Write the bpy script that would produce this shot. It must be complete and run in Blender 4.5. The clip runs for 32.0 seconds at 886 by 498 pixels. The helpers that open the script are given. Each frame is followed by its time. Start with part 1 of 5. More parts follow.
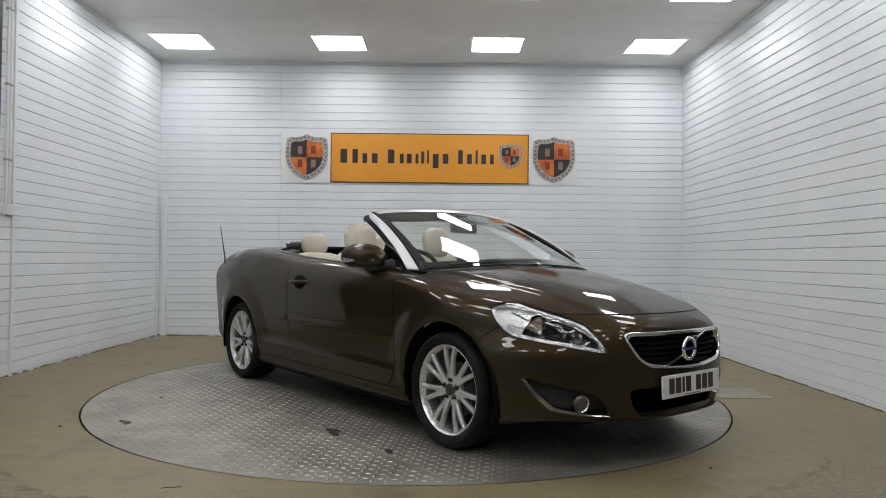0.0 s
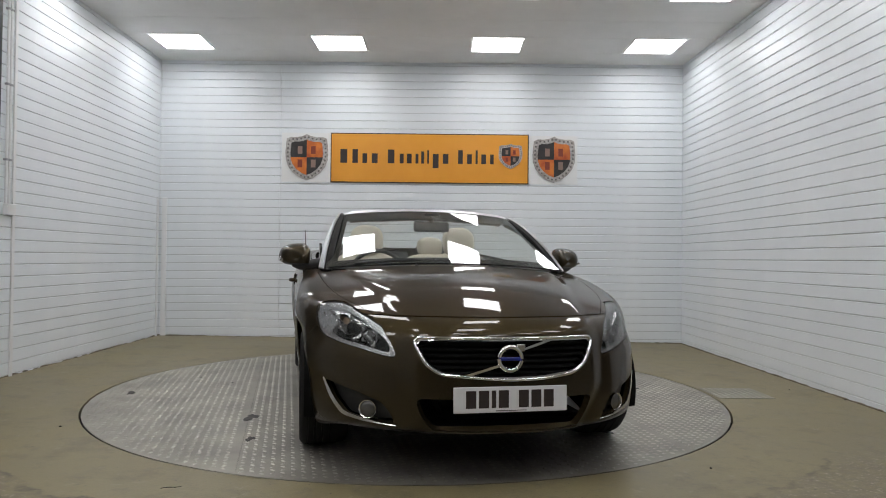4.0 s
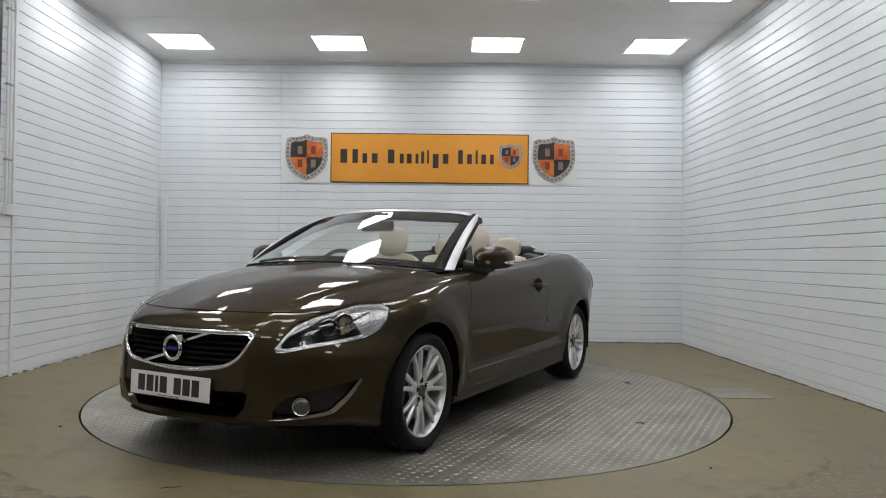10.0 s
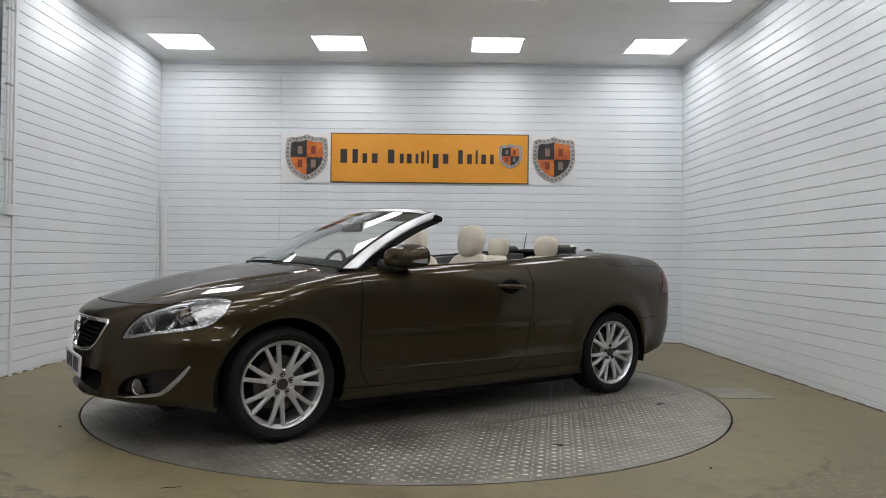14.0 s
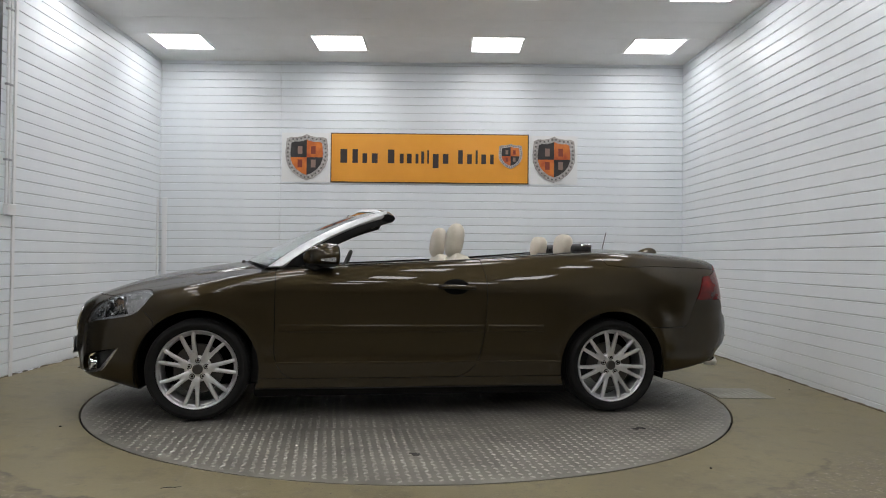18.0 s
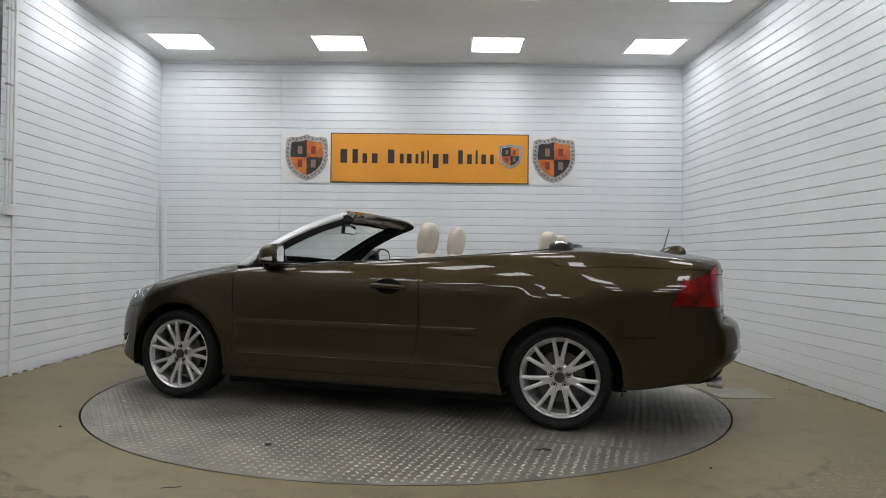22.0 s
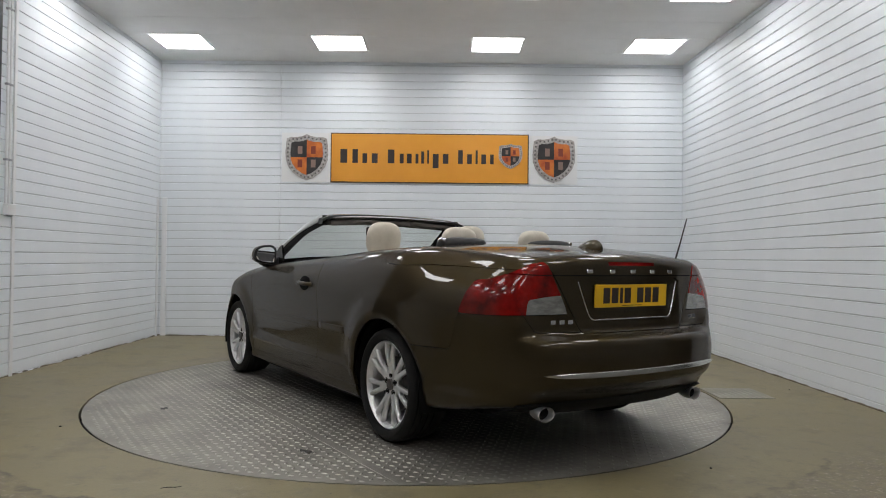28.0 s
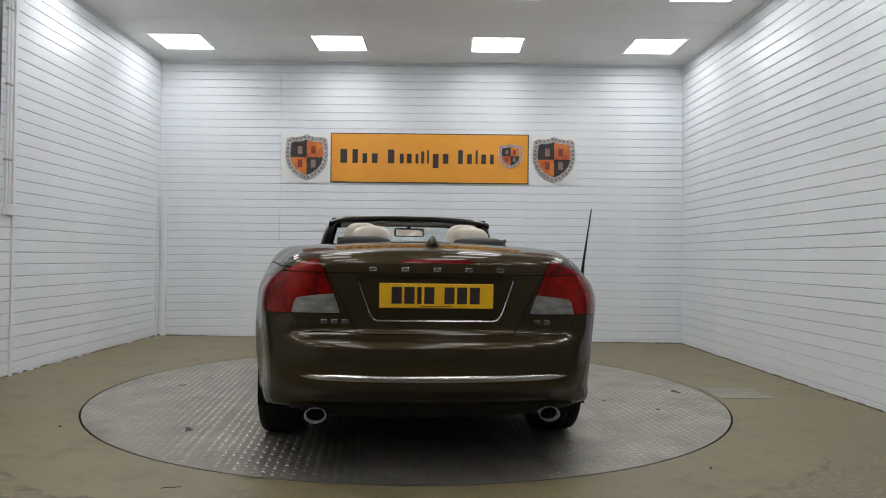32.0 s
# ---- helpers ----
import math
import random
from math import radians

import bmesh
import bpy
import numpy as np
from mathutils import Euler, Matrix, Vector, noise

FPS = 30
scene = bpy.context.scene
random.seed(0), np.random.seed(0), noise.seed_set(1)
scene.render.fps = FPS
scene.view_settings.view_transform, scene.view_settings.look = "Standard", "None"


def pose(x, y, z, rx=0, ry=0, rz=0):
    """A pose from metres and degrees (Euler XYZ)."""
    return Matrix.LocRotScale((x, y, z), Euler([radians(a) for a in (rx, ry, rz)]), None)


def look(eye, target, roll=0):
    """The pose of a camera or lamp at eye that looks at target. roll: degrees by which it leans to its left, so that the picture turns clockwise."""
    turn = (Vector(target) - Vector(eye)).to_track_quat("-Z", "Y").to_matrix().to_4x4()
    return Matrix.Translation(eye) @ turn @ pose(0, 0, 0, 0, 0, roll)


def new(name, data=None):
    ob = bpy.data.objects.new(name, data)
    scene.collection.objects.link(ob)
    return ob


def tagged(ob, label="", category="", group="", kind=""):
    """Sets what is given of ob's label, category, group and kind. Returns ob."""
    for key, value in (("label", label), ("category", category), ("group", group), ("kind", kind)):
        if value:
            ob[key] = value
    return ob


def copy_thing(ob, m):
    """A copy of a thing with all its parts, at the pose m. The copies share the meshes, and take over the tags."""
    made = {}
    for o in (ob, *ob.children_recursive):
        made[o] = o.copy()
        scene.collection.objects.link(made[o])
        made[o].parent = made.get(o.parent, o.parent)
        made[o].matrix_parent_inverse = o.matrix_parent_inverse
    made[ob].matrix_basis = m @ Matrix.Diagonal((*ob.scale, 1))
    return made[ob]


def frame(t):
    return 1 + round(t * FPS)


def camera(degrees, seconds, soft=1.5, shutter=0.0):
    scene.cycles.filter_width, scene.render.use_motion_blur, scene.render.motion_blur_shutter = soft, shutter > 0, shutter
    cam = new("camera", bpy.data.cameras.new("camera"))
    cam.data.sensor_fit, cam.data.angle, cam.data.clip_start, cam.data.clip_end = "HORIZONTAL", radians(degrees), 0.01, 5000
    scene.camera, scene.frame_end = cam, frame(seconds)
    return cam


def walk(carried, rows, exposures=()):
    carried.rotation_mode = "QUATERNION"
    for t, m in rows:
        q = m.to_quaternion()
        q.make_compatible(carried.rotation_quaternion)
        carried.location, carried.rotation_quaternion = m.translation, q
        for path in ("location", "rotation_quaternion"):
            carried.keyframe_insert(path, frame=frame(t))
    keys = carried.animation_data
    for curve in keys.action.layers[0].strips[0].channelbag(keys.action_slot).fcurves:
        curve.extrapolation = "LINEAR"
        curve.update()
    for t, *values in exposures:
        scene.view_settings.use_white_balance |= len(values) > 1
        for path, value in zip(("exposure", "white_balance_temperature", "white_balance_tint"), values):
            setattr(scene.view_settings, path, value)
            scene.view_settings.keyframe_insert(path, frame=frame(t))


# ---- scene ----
cam = camera(64.8, 32.0, soft=1.0)
CAM = look((0.0, 0.0, 1.0), (0.0, 10.0, 1.0 + 10.0 * math.tan(radians(0.793))), 0.897)
walk(cam, [(0.0, CAM), (32.0, CAM)])

# ---- world, light and exposure ----
scene.view_settings.exposure = 0.0
world = bpy.data.worlds.new("world")
scene.world = world
world.use_nodes = True
world.node_tree.nodes["Background"].inputs[0].default_value = (0.02, 0.02, 0.022, 1)
world.node_tree.nodes["Background"].inputs[1].default_value = 1.0
PANEL_GLOW = 10.9

# ---- the plan ----
TABLE = Vector((-0.216, 5.331, 0.0))     # centre of the turntable
TABLE_R = 2.242
CAR_OFF = Vector((0.101, 0.028, 0.0))    # middle of the wheelbase, seen from the turntable's centre
# the concrete floor falls a little to one side of the room's true level
ROOM = Matrix.Translation((0, 0, 1.0)) @ pose(0, 0, 0, 0, -0.297, 0) @ Matrix.Translation((0, 0, -1.0))
CEIL, WALL_TOP = 3.426, 3.60
CEILING = ROOM @ Matrix.Translation((0.0, 7.875, CEIL))   # the ceiling's grid, laid along the back wall
BACK_L, BACK_R = Vector((-3.523, 8.640, 0)), Vector((2.961, 8.630, 0))
BOARD, BOARD_FOOT = 0.0988, -0.0718      # cladding pitch, and where the lowest board starts
SPIN = [(0, -50.7), (1, -57.4), (2, -64.2), (3, -70.9), (4, -77.6), (5, -84.2), (6, -90.9), (7, -97.6), (8, -104.3), (9, -111.0),
        (10, -117.7), (11, -124.4), (12, -131.1), (13, -137.7), (14, -144.3), (15, -150.9), (16, -157.5), (17, -164.0), (18, -170.5),
        (19, -177.0), (20, -183.6), (21, -190.1), (22, -196.6), (23, -203.0), (24, -209.5), (25, -216.1), (26, -222.8), (27, -229.7),
        (28, -236.6), (29, -243.5), (30, -250.4), (31, -257.3), (32, -264.2)]


# ---- materials ----
def mat(name, color, rough=0.5, metal=0.0, **more):
    m = bpy.data.materials.new(name)
    m.use_nodes = True
    b = m.node_tree.nodes["Principled BSDF"]
    b.inputs["Base Color"].default_value = (*color, 1)
    b.inputs["Roughness"].default_value = rough
    b.inputs["Metallic"].default_value = metal
    for key, value in more.items():
        b.inputs[key.replace("_", " ")].default_value = value
    return m


def nd(m, kind, **inputs):
    n = m.node_tree.nodes.new(kind)
    for key, value in inputs.items():
        n.inputs[key.replace("_", " ")].default_value = value
    return n


def vary(m, c1, c2, scale, detail=4.0, rough=None, bump=0.0, bump_scale=None, coord="Object", per_object=0.0, stretch=(1, 1, 1), low=0.35, high=0.65):
    """Colour that drifts between c1 and c2, a roughness range and fine relief."""
    t, links = m.node_tree, m.node_tree.links
    b = t.nodes["Principled BSDF"]
    co = t.nodes.new("ShaderNodeTexCoord")
    mp = nd(m, "ShaderNodeMapping", Scale=stretch)
    links.new(co.outputs[coord], mp.inputs["Vector"])
    noise_a = nd(m, "ShaderNodeTexNoise", Scale=scale, Detail=detail, Roughness=0.6)
    links.new(mp.outputs[0], noise_a.inputs["Vector"])
    ramp = t.nodes.new("ShaderNodeValToRGB")
    ramp.color_ramp.elements[0].position, ramp.color_ramp.elements[1].position = low, high
    ramp.color_ramp.elements[0].color, ramp.color_ramp.elements[1].color = (*c1, 1), (*c2, 1)
    links.new(noise_a.outputs["Fac"], ramp.inputs[0])
    out = ramp.outputs[0]
    if per_object:
        info = t.nodes.new("ShaderNodeObjectInfo")
        span = nd(m, "ShaderNodeMapRange", To_Min=1 - per_object, To_Max=1 + per_object)
        links.new(info.outputs["Random"], span.inputs["Value"])
        mul = t.nodes.new("ShaderNodeVectorMath")
        mul.operation = "SCALE"
        links.new(out, mul.inputs[0])
        links.new(span.outputs[0], mul.inputs["Scale"])
        out = mul.outputs[0]
    links.new(out, b.inputs["Base Color"])
    if rough:
        span = nd(m, "ShaderNodeMapRange", To_Min=rough[0], To_Max=rough[1])
        links.new(noise_a.outputs["Fac"], span.inputs["Value"])
        links.new(span.outputs[0], b.inputs["Roughness"])
    if bump:
        fine = nd(m, "ShaderNodeTexNoise", Scale=bump_scale or scale * 8, Detail=3.0)
        links.new(mp.outputs[0], fine.inputs["Vector"])
        bp = nd(m, "ShaderNodeBump", Strength=bump, Distance=0.01)
        links.new(fine.outputs["Fac"], bp.inputs["Height"])
        links.new(bp.outputs[0], b.inputs["Normal"])
    return m


PVC = vary(mat("white_cladding", (0.8, 0.8, 0.8), 0.3, Specular_IOR_Level=0.34), (0.745, 0.785, 0.82), (0.80, 0.832, 0.86), 1.3, rough=(0.27, 0.40), bump=0.03, bump_scale=6.0, per_object=0.012)
GROOVE = mat("grey_groove", (0.33, 0.34, 0.35), 0.7)
WHITE_TRIM = mat("white_trim", (0.78, 0.79, 0.8), 0.35)
CABLE_GREY = mat("grey_cable", (0.35, 0.36, 0.37), 0.5)
CEIL_MAT = vary(mat("ceiling_tile", (0.7, 0.7, 0.69), 0.6), (0.76, 0.76, 0.75), (0.81, 0.81, 0.80), 2.0, rough=(0.35, 0.6), bump=0.05, bump_scale=90.0)


def floor_material():
    """Beige floor paint: broad drift, grime patches, worn specks and fine grit."""
    m = mat("painted_concrete", (0.25, 0.22, 0.15), 0.5)
    t, links = m.node_tree, m.node_tree.links
    b = t.nodes["Principled BSDF"]
    co = t.nodes.new("ShaderNodeTexCoord")

    def layer(scale, lo, hi, detail=8.0, rough=0.6):
        n = nd(m, "ShaderNodeTexNoise", Scale=scale, Detail=detail, Roughness=rough)
        links.new(co.outputs["Object"], n.inputs["Vector"])
        r = nd(m, "ShaderNodeMapRange", From_Min=lo, From_Max=hi)
        links.new(n.outputs["Fac"], r.inputs["Value"])
        return r.outputs[0], n.outputs["Fac"]

    def blend(fac, a, c):
        mx = t.nodes.new("ShaderNodeMix")
        mx.data_type = "RGBA"
        links.new(fac, mx.inputs[0])
        if isinstance(a, tuple):
            mx.inputs[6].default_value = (*a, 1)
        else:
            links.new(a, mx.inputs[6])
        mx.inputs[7].default_value = (*c, 1)
        return mx.outputs[2]

    broad, raw = layer(0.9, 0.35, 0.65)
    col = blend(broad, (0.170, 0.142, 0.074), (0.228, 0.193, 0.103))
    grime, _ = layer(2.3, 0.53, 0.78, 12.0, 0.72)
    col = blend(grime, col, (0.095, 0.080, 0.050))
    smear, _ = layer(6.5, 0.52, 0.72, 12.0, 0.75)
    col = blend(smear, col, (0.128, 0.112, 0.074))
    worn, _ = layer(9.0, 0.575, 0.70, 12.0, 0.8)
    col = blend(worn, col, (0.285, 0.262, 0.20))
    # bare, rougher concrete outside the paint's round edge, on the near side
    ring = t.nodes.new("ShaderNodeVectorMath")
    ring.operation = "DISTANCE"
    links.new(co.outputs["Object"], ring.inputs[0])
    ring.inputs[1].default_value = (TABLE.x, TABLE.y, 0.0)
    _, wobble = layer(3.0, 0.0, 1.0, 6.0)
    far = t.nodes.new("ShaderNodeMath")
    far.operation = "MULTIPLY_ADD"
    links.new(wobble, far.inputs[0])
    far.inputs[1].default_value = 0.30
    links.new(ring.outputs["Value"], far.inputs[2])
    split = t.nodes.new("ShaderNodeSeparateXYZ")
    links.new(co.outputs["Object"], split.inputs[0])
    near = nd(m, "ShaderNodeMapRange", From_Min=3.9, From_Max=3.5)
    links.new(split.outputs[1], near.inputs["Value"])

    def near_only(lo, hi):
        r = nd(m, "ShaderNodeMapRange", From_Min=lo, From_Max=hi)
        links.new(far.outputs[0], r.inputs["Value"])
        both = t.nodes.new("ShaderNodeMath")
        both.operation = "MULTIPLY"
        links.new(r.outputs[0], both.inputs[0])
        links.new(near.outputs[0], both.inputs[1])
        return both.outputs[0]

    def masked(fac, mask):
        both = t.nodes.new("ShaderNodeMath")
        both.operation = "MULTIPLY"
        links.new(fac, both.inputs[0])
        links.new(mask, both.inputs[1])
        return both.outputs[0]

    bare = near_only(2.94, 3.02)
    col = blend(masked(layer(14.0, 0.40, 0.62, 10.0, 0.75)[0], bare), col, (0.150, 0.122, 0.082))
    col = blend(masked(layer(38.0, 0.55, 0.66, 5.0, 0.7)[0], bare), col, (0.34, 0.30, 0.23))
    edge = t.nodes.new("ShaderNodeMath")
    edge.operation = "SUBTRACT"
    links.new(near_only(2.935, 2.955), edge.inputs[0])
    links.new(near_only(2.965, 2.99), edge.inputs[1])
    col = blend(masked(layer(5.0, 0.42, 0.60)[0], edge.outputs[0]), col, (0.085, 0.070, 0.045))
    specks, _ = layer(45.0, 0.66, 0.72, 3.0)
    col = blend(specks, col, (0.07, 0.06, 0.045))
    links.new(col, b.inputs["Base Color"])
    span = nd(m, "ShaderNodeMapRange", To_Min=0.30, To_Max=0.60)
    links.new(raw, span.inputs["Value"])
    links.new(span.outputs[0], b.inputs["Roughness"])
    _, fine = layer(70.0, 0.0, 1.0, 4.0)
    bp = nd(m, "ShaderNodeBump", Strength=0.12, Distance=0.01)
    links.new(fine, bp.inputs["Height"])
    links.new(bp.outputs[0], b.inputs["Normal"])
    return m


FLOOR_MAT = floor_material()
PIT = mat("dark_pit", (0.015, 0.015, 0.015), 0.9)
STEEL = vary(mat("chequer_steel", (0.4, 0.39, 0.37), 0.45, 0.7), (0.235, 0.224, 0.194), (0.36, 0.343, 0.298), 3.0, detail=7.0, rough=(0.40, 0.62), bump=0.06, bump_scale=140.0, per_object=0.06)
GRIME = vary(mat("wall_foot_grime", (0.12, 0.10, 0.07), 0.8), (0.07, 0.058, 0.04), (0.24, 0.21, 0.16), 9.0, detail=8.0)
OIL = mat("dried_oil", (0.02, 0.018, 0.015), 0.6)
# Colour paler than the plates: wear, plus the bar tops' glint painted in.
STEEL_TOP = vary(mat("worn_glinting_tread_steel", (0.6, 0.59, 0.57), 0.3, 0.95), (0.34, 0.327, 0.288), (0.50, 0.481, 0.43), 3.0, rough=(0.38, 0.55))
# Dark stand-in for unseen surroundings; it keeps the car's reflections dark.
DARK_WALL = vary(mat("unseen_dark_wall", (0.05, 0.05, 0.05), 0.5), (0.035, 0.037, 0.04), (0.055, 0.057, 0.06), 1.0)
# Unseen near walls: tones picked for fill light and what the car mirrors.
GREY_WALL = vary(mat("unseen_grey_wall", (0.4, 0.4, 0.4), 0.6), (0.19, 0.193, 0.196), (0.24, 0.243, 0.246), 1.2, bump=0.1)
PALE_WALL = vary(mat("unseen_pale_wall", (0.5, 0.5, 0.5), 0.6), (0.44, 0.445, 0.45), (0.52, 0.525, 0.53), 1.2, bump=0.1)
GLOW = mat("light_diffuser", (0.9, 0.9, 0.9), 0.5)
GLOW.node_tree.nodes["Principled BSDF"].inputs["Emission Color"].default_value = (0.995, 0.985, 1.0, 1)
GLOW.node_tree.nodes["Principled BSDF"].inputs["Emission Strength"].default_value = PANEL_GLOW


def paint_material():
    m = mat("bronze_metallic_paint", (0.02, 0.014, 0.006), 0.42, 0.8, Specular_IOR_Level=0.2, Specular_Tint=(0.33, 0.29, 0.22, 1), Coat_Weight=0.75, Coat_Roughness=0.015, Coat_IOR=1.5)
    t, links = m.node_tree, m.node_tree.links
    co = t.nodes.new("ShaderNodeTexCoord")
    flake = nd(m, "ShaderNodeTexVoronoi", Scale=900.0)
    links.new(co.outputs["Object"], flake.inputs["Vector"])
    ramp = t.nodes.new("ShaderNodeValToRGB")
    ramp.color_ramp.elements[0].color, ramp.color_ramp.elements[1].color = (0.0232, 0.0176, 0.0090, 1), (0.0660, 0.0500, 0.0255, 1)
    links.new(flake.outputs["Color"], ramp.inputs[0])
    links.new(ramp.outputs[0], t.nodes["Principled BSDF"].inputs["Base Color"])
    return m


PAINT = paint_material()
SEAM = mat("dark_seam", (0.006, 0.006, 0.006), 0.9, Specular_IOR_Level=0.1)
BLACK = vary(mat("black_plastic", (0.02, 0.02, 0.02), 0.5), (0.014, 0.014, 0.015), (0.024, 0.024, 0.025), 30.0, rough=(0.4, 0.6), bump=0.05, bump_scale=400.0)
GLOSS_BLACK = mat("gloss_black", (0.01, 0.01, 0.011), 0.12)
RUBBER = vary(mat("tyre_rubber", (0.01, 0.01, 0.01), 0.7, Specular_IOR_Level=0.3), (0.004, 0.004, 0.004), (0.008, 0.0078, 0.0075), 14.0, rough=(0.65, 0.85), bump=0.05, bump_scale=160.0)
BLADE = mat("brushed_silver", (0.58, 0.57, 0.55), 0.24, 1.0)
ALLOY = vary(mat("silver_alloy", (0.72, 0.72, 0.73), 0.36, 0.85), (0.68, 0.68, 0.69), (0.76, 0.76, 0.765), 30.0, rough=(0.3, 0.42))
CHROME = mat("chrome", (0.85, 0.85, 0.86), 0.06, 1.0)
SATIN = vary(mat("satin_silver", (0.72, 0.73, 0.75), 0.35, 0.6), (0.70, 0.715, 0.73), (0.76, 0.77, 0.785), 20.0, rough=(0.32, 0.42))
DISC = mat("brake_disc", (0.10, 0.095, 0.09), 0.45, 0.9)
GLASS = mat("clear_glass", (0.90, 0.945, 0.915), 0.0, 0.0, Transmission_Weight=1.0, IOR=1.45)


def thin_glass(name):
    """A thin clear sheet: see-through, with a glossy surface."""
    m = bpy.data.materials.new(name)
    m.use_nodes = True
    t, links = m.node_tree, m.node_tree.links
    t.nodes.remove(t.nodes["Principled BSDF"])
    mix, clear, gloss = t.nodes.new("ShaderNodeMixShader"), t.nodes.new("ShaderNodeBsdfTransparent"), t.nodes.new("ShaderNodeBsdfGlossy")
    clear.inputs[0].default_value = (0.96, 0.97, 0.97, 1)
    gloss.inputs["Roughness"].default_value = 0.01
    fres = nd(m, "ShaderNodeFresnel", IOR=1.5)
    links.new(fres.outputs[0], mix.inputs[0])
    links.new(clear.outputs[0], mix.inputs[1])
    links.new(gloss.outputs[0], mix.inputs[2])
    links.new(mix.outputs[0], t.nodes["Material Output"].inputs[0])
    return m


LAMP_GLASS = thin_glass("lamp_glass")
RED = vary(mat("red_lens", (0.26, 0.004, 0.003), 0.2, 0.0, Specular_IOR_Level=0.2, Coat_Weight=0.55, Coat_Roughness=0.02), (0.055, 0.0007, 0.0005), (0.26, 0.004, 0.002), 7.0, bump=0.06, bump_scale=40.0)
CREAM = vary(mat("cream_leather", (0.6, 0.55, 0.45), 0.5), (0.55, 0.50, 0.41), (0.63, 0.58, 0.49), 9.0, rough=(0.4, 0.6), bump=0.08, bump_scale=220.0)
CLEAR_LENS = vary(mat("clear_lens", (0.34, 0.345, 0.33), 0.15, 0.5, Coat_Weight=1.0, Coat_Roughness=0.02), (0.20, 0.20, 0.19), (0.36, 0.36, 0.345), 14.0, stretch=(1, 1, 3), bump=0.2, bump_scale=90.0)
FOG_LENS = mat("fog_lens", (0.09, 0.09, 0.085), 0.25, 0.35, Coat_Weight=1.0, Coat_Roughness=0.02)
LAMP_INNER = vary(mat("lamp_reflector", (0.8, 0.81, 0.82), 0.2, 0.85), (0.72, 0.73, 0.74), (0.86, 0.87, 0.88), 25.0, rough=(0.12, 0.25), bump=0.5, bump_scale=70.0)
AMBER = mat("amber_bulb", (0.42, 0.31, 0.22), 0.15, 0.6)
DARK_TRIM = vary(mat("charcoal_trim", (0.03, 0.03, 0.032), 0.6), (0.024, 0.024, 0.026), (0.036, 0.036, 0.038), 20.0, rough=(0.5, 0.7), bump=0.1, bump_scale=500.0)
LINING = vary(mat("grey_beige_lining", (0.22, 0.20, 0.18), 0.8), (0.11, 0.10, 0.09), (0.15, 0.138, 0.122), 20.0)
BLUE = mat("blue_enamel", (0.02, 0.03, 0.22), 0.2)
MIRROR = mat("mirror_glass", (0.9, 0.9, 0.9), 0.01, 1.0)
ORANGE = vary(mat("orange_sign_face", (0.75, 0.32, 0.03), 0.35), (0.72, 0.30, 0.02), (0.78, 0.34, 0.03), 1.5)
INK = mat("dark_brown_ink", (0.03, 0.02, 0.02), 0.45)
PANEL_WHITE = mat("white_panel", (0.78, 0.79, 0.79), 0.3)
PLATE_WHITE = mat("white_plate", (0.75, 0.76, 0.78), 0.3)
PLATE_YELLOW = mat("yellow_plate", (0.80, 0.48, 0.02), 0.3)


# ---- mesh helpers ----
def smooth(me, angle=None):
    me.polygons.foreach_set("use_smooth", [True] * len(me.polygons))
    if angle is not None:
        me.set_sharp_from_angle(angle=radians(angle))


def link_mesh(name, bm, material, parent=None, label="", at=None, smoothing=None):
    me = bpy.data.meshes.new(name)
    bm.to_mesh(me)
    bm.free()
    me.materials.append(material)
    if smoothing is not None:
        smooth(me, smoothing)
    ob = new(name, me)
    if parent is not None:
        ob.parent = parent
    if at is not None:
        ob.matrix_basis = at
    if label:
        ob["label"] = label
    return ob


def part(name, bm, material, parent, label="", at=None, smoothing=None):
    """One mesh object under a thing or under a part."""
    return link_mesh(name, bm, material, parent, label, at, smoothing)


def box(bm, x0, x1, y0, y1, z0, z1, bevel=0.0, m=None):
    r = bmesh.ops.create_cube(bm, size=1.0)
    mm = Matrix.Translation(((x0 + x1) / 2, (y0 + y1) / 2, (z0 + z1) / 2)) @ Matrix.Diagonal((x1 - x0, y1 - y0, z1 - z0, 1))
    bmesh.ops.transform(bm, matrix=mm, verts=r["verts"])
    vs = r["verts"]
    if bevel:
        es = list({e for v in vs for e in v.link_edges})
        got = bmesh.ops.bevel(bm, geom=es, offset=bevel, segments=2, affect="EDGES", profile=0.5)
        vs = list({v for f in got["faces"] for v in f.verts} | {v for v in vs if v.is_valid})
    if m is not None:
        bmesh.ops.transform(bm, matrix=m, verts=vs)
    return vs


def cyl(bm, r1, r2, depth, m=None, seg=24, caps=True):
    r = bmesh.ops.create_cone(bm, cap_ends=caps, segments=seg, radius1=r1, radius2=r2, depth=depth)
    if m is not None:
        bmesh.ops.transform(bm, matrix=m, verts=r["verts"])
    return r["verts"]


def lathe(bm, profile, seg=48, axis="Y"):
    """Turn (radius, offset) pairs round the axis."""
    rings = []
    for r, o in profile:
        ring = []
        for i in range(seg):
            a = 2 * math.pi * i / seg
            c, s = r * math.cos(a), r * math.sin(a)
            ring.append(bm.verts.new((c, o, s) if axis == "Y" else (c, s, o)))
        rings.append(ring)
    for a, b in zip(rings, rings[1:]):
        for i in range(seg):
            j = (i + 1) % seg
            bm.faces.new((a[i], b[i], b[j], a[j]))
    return rings


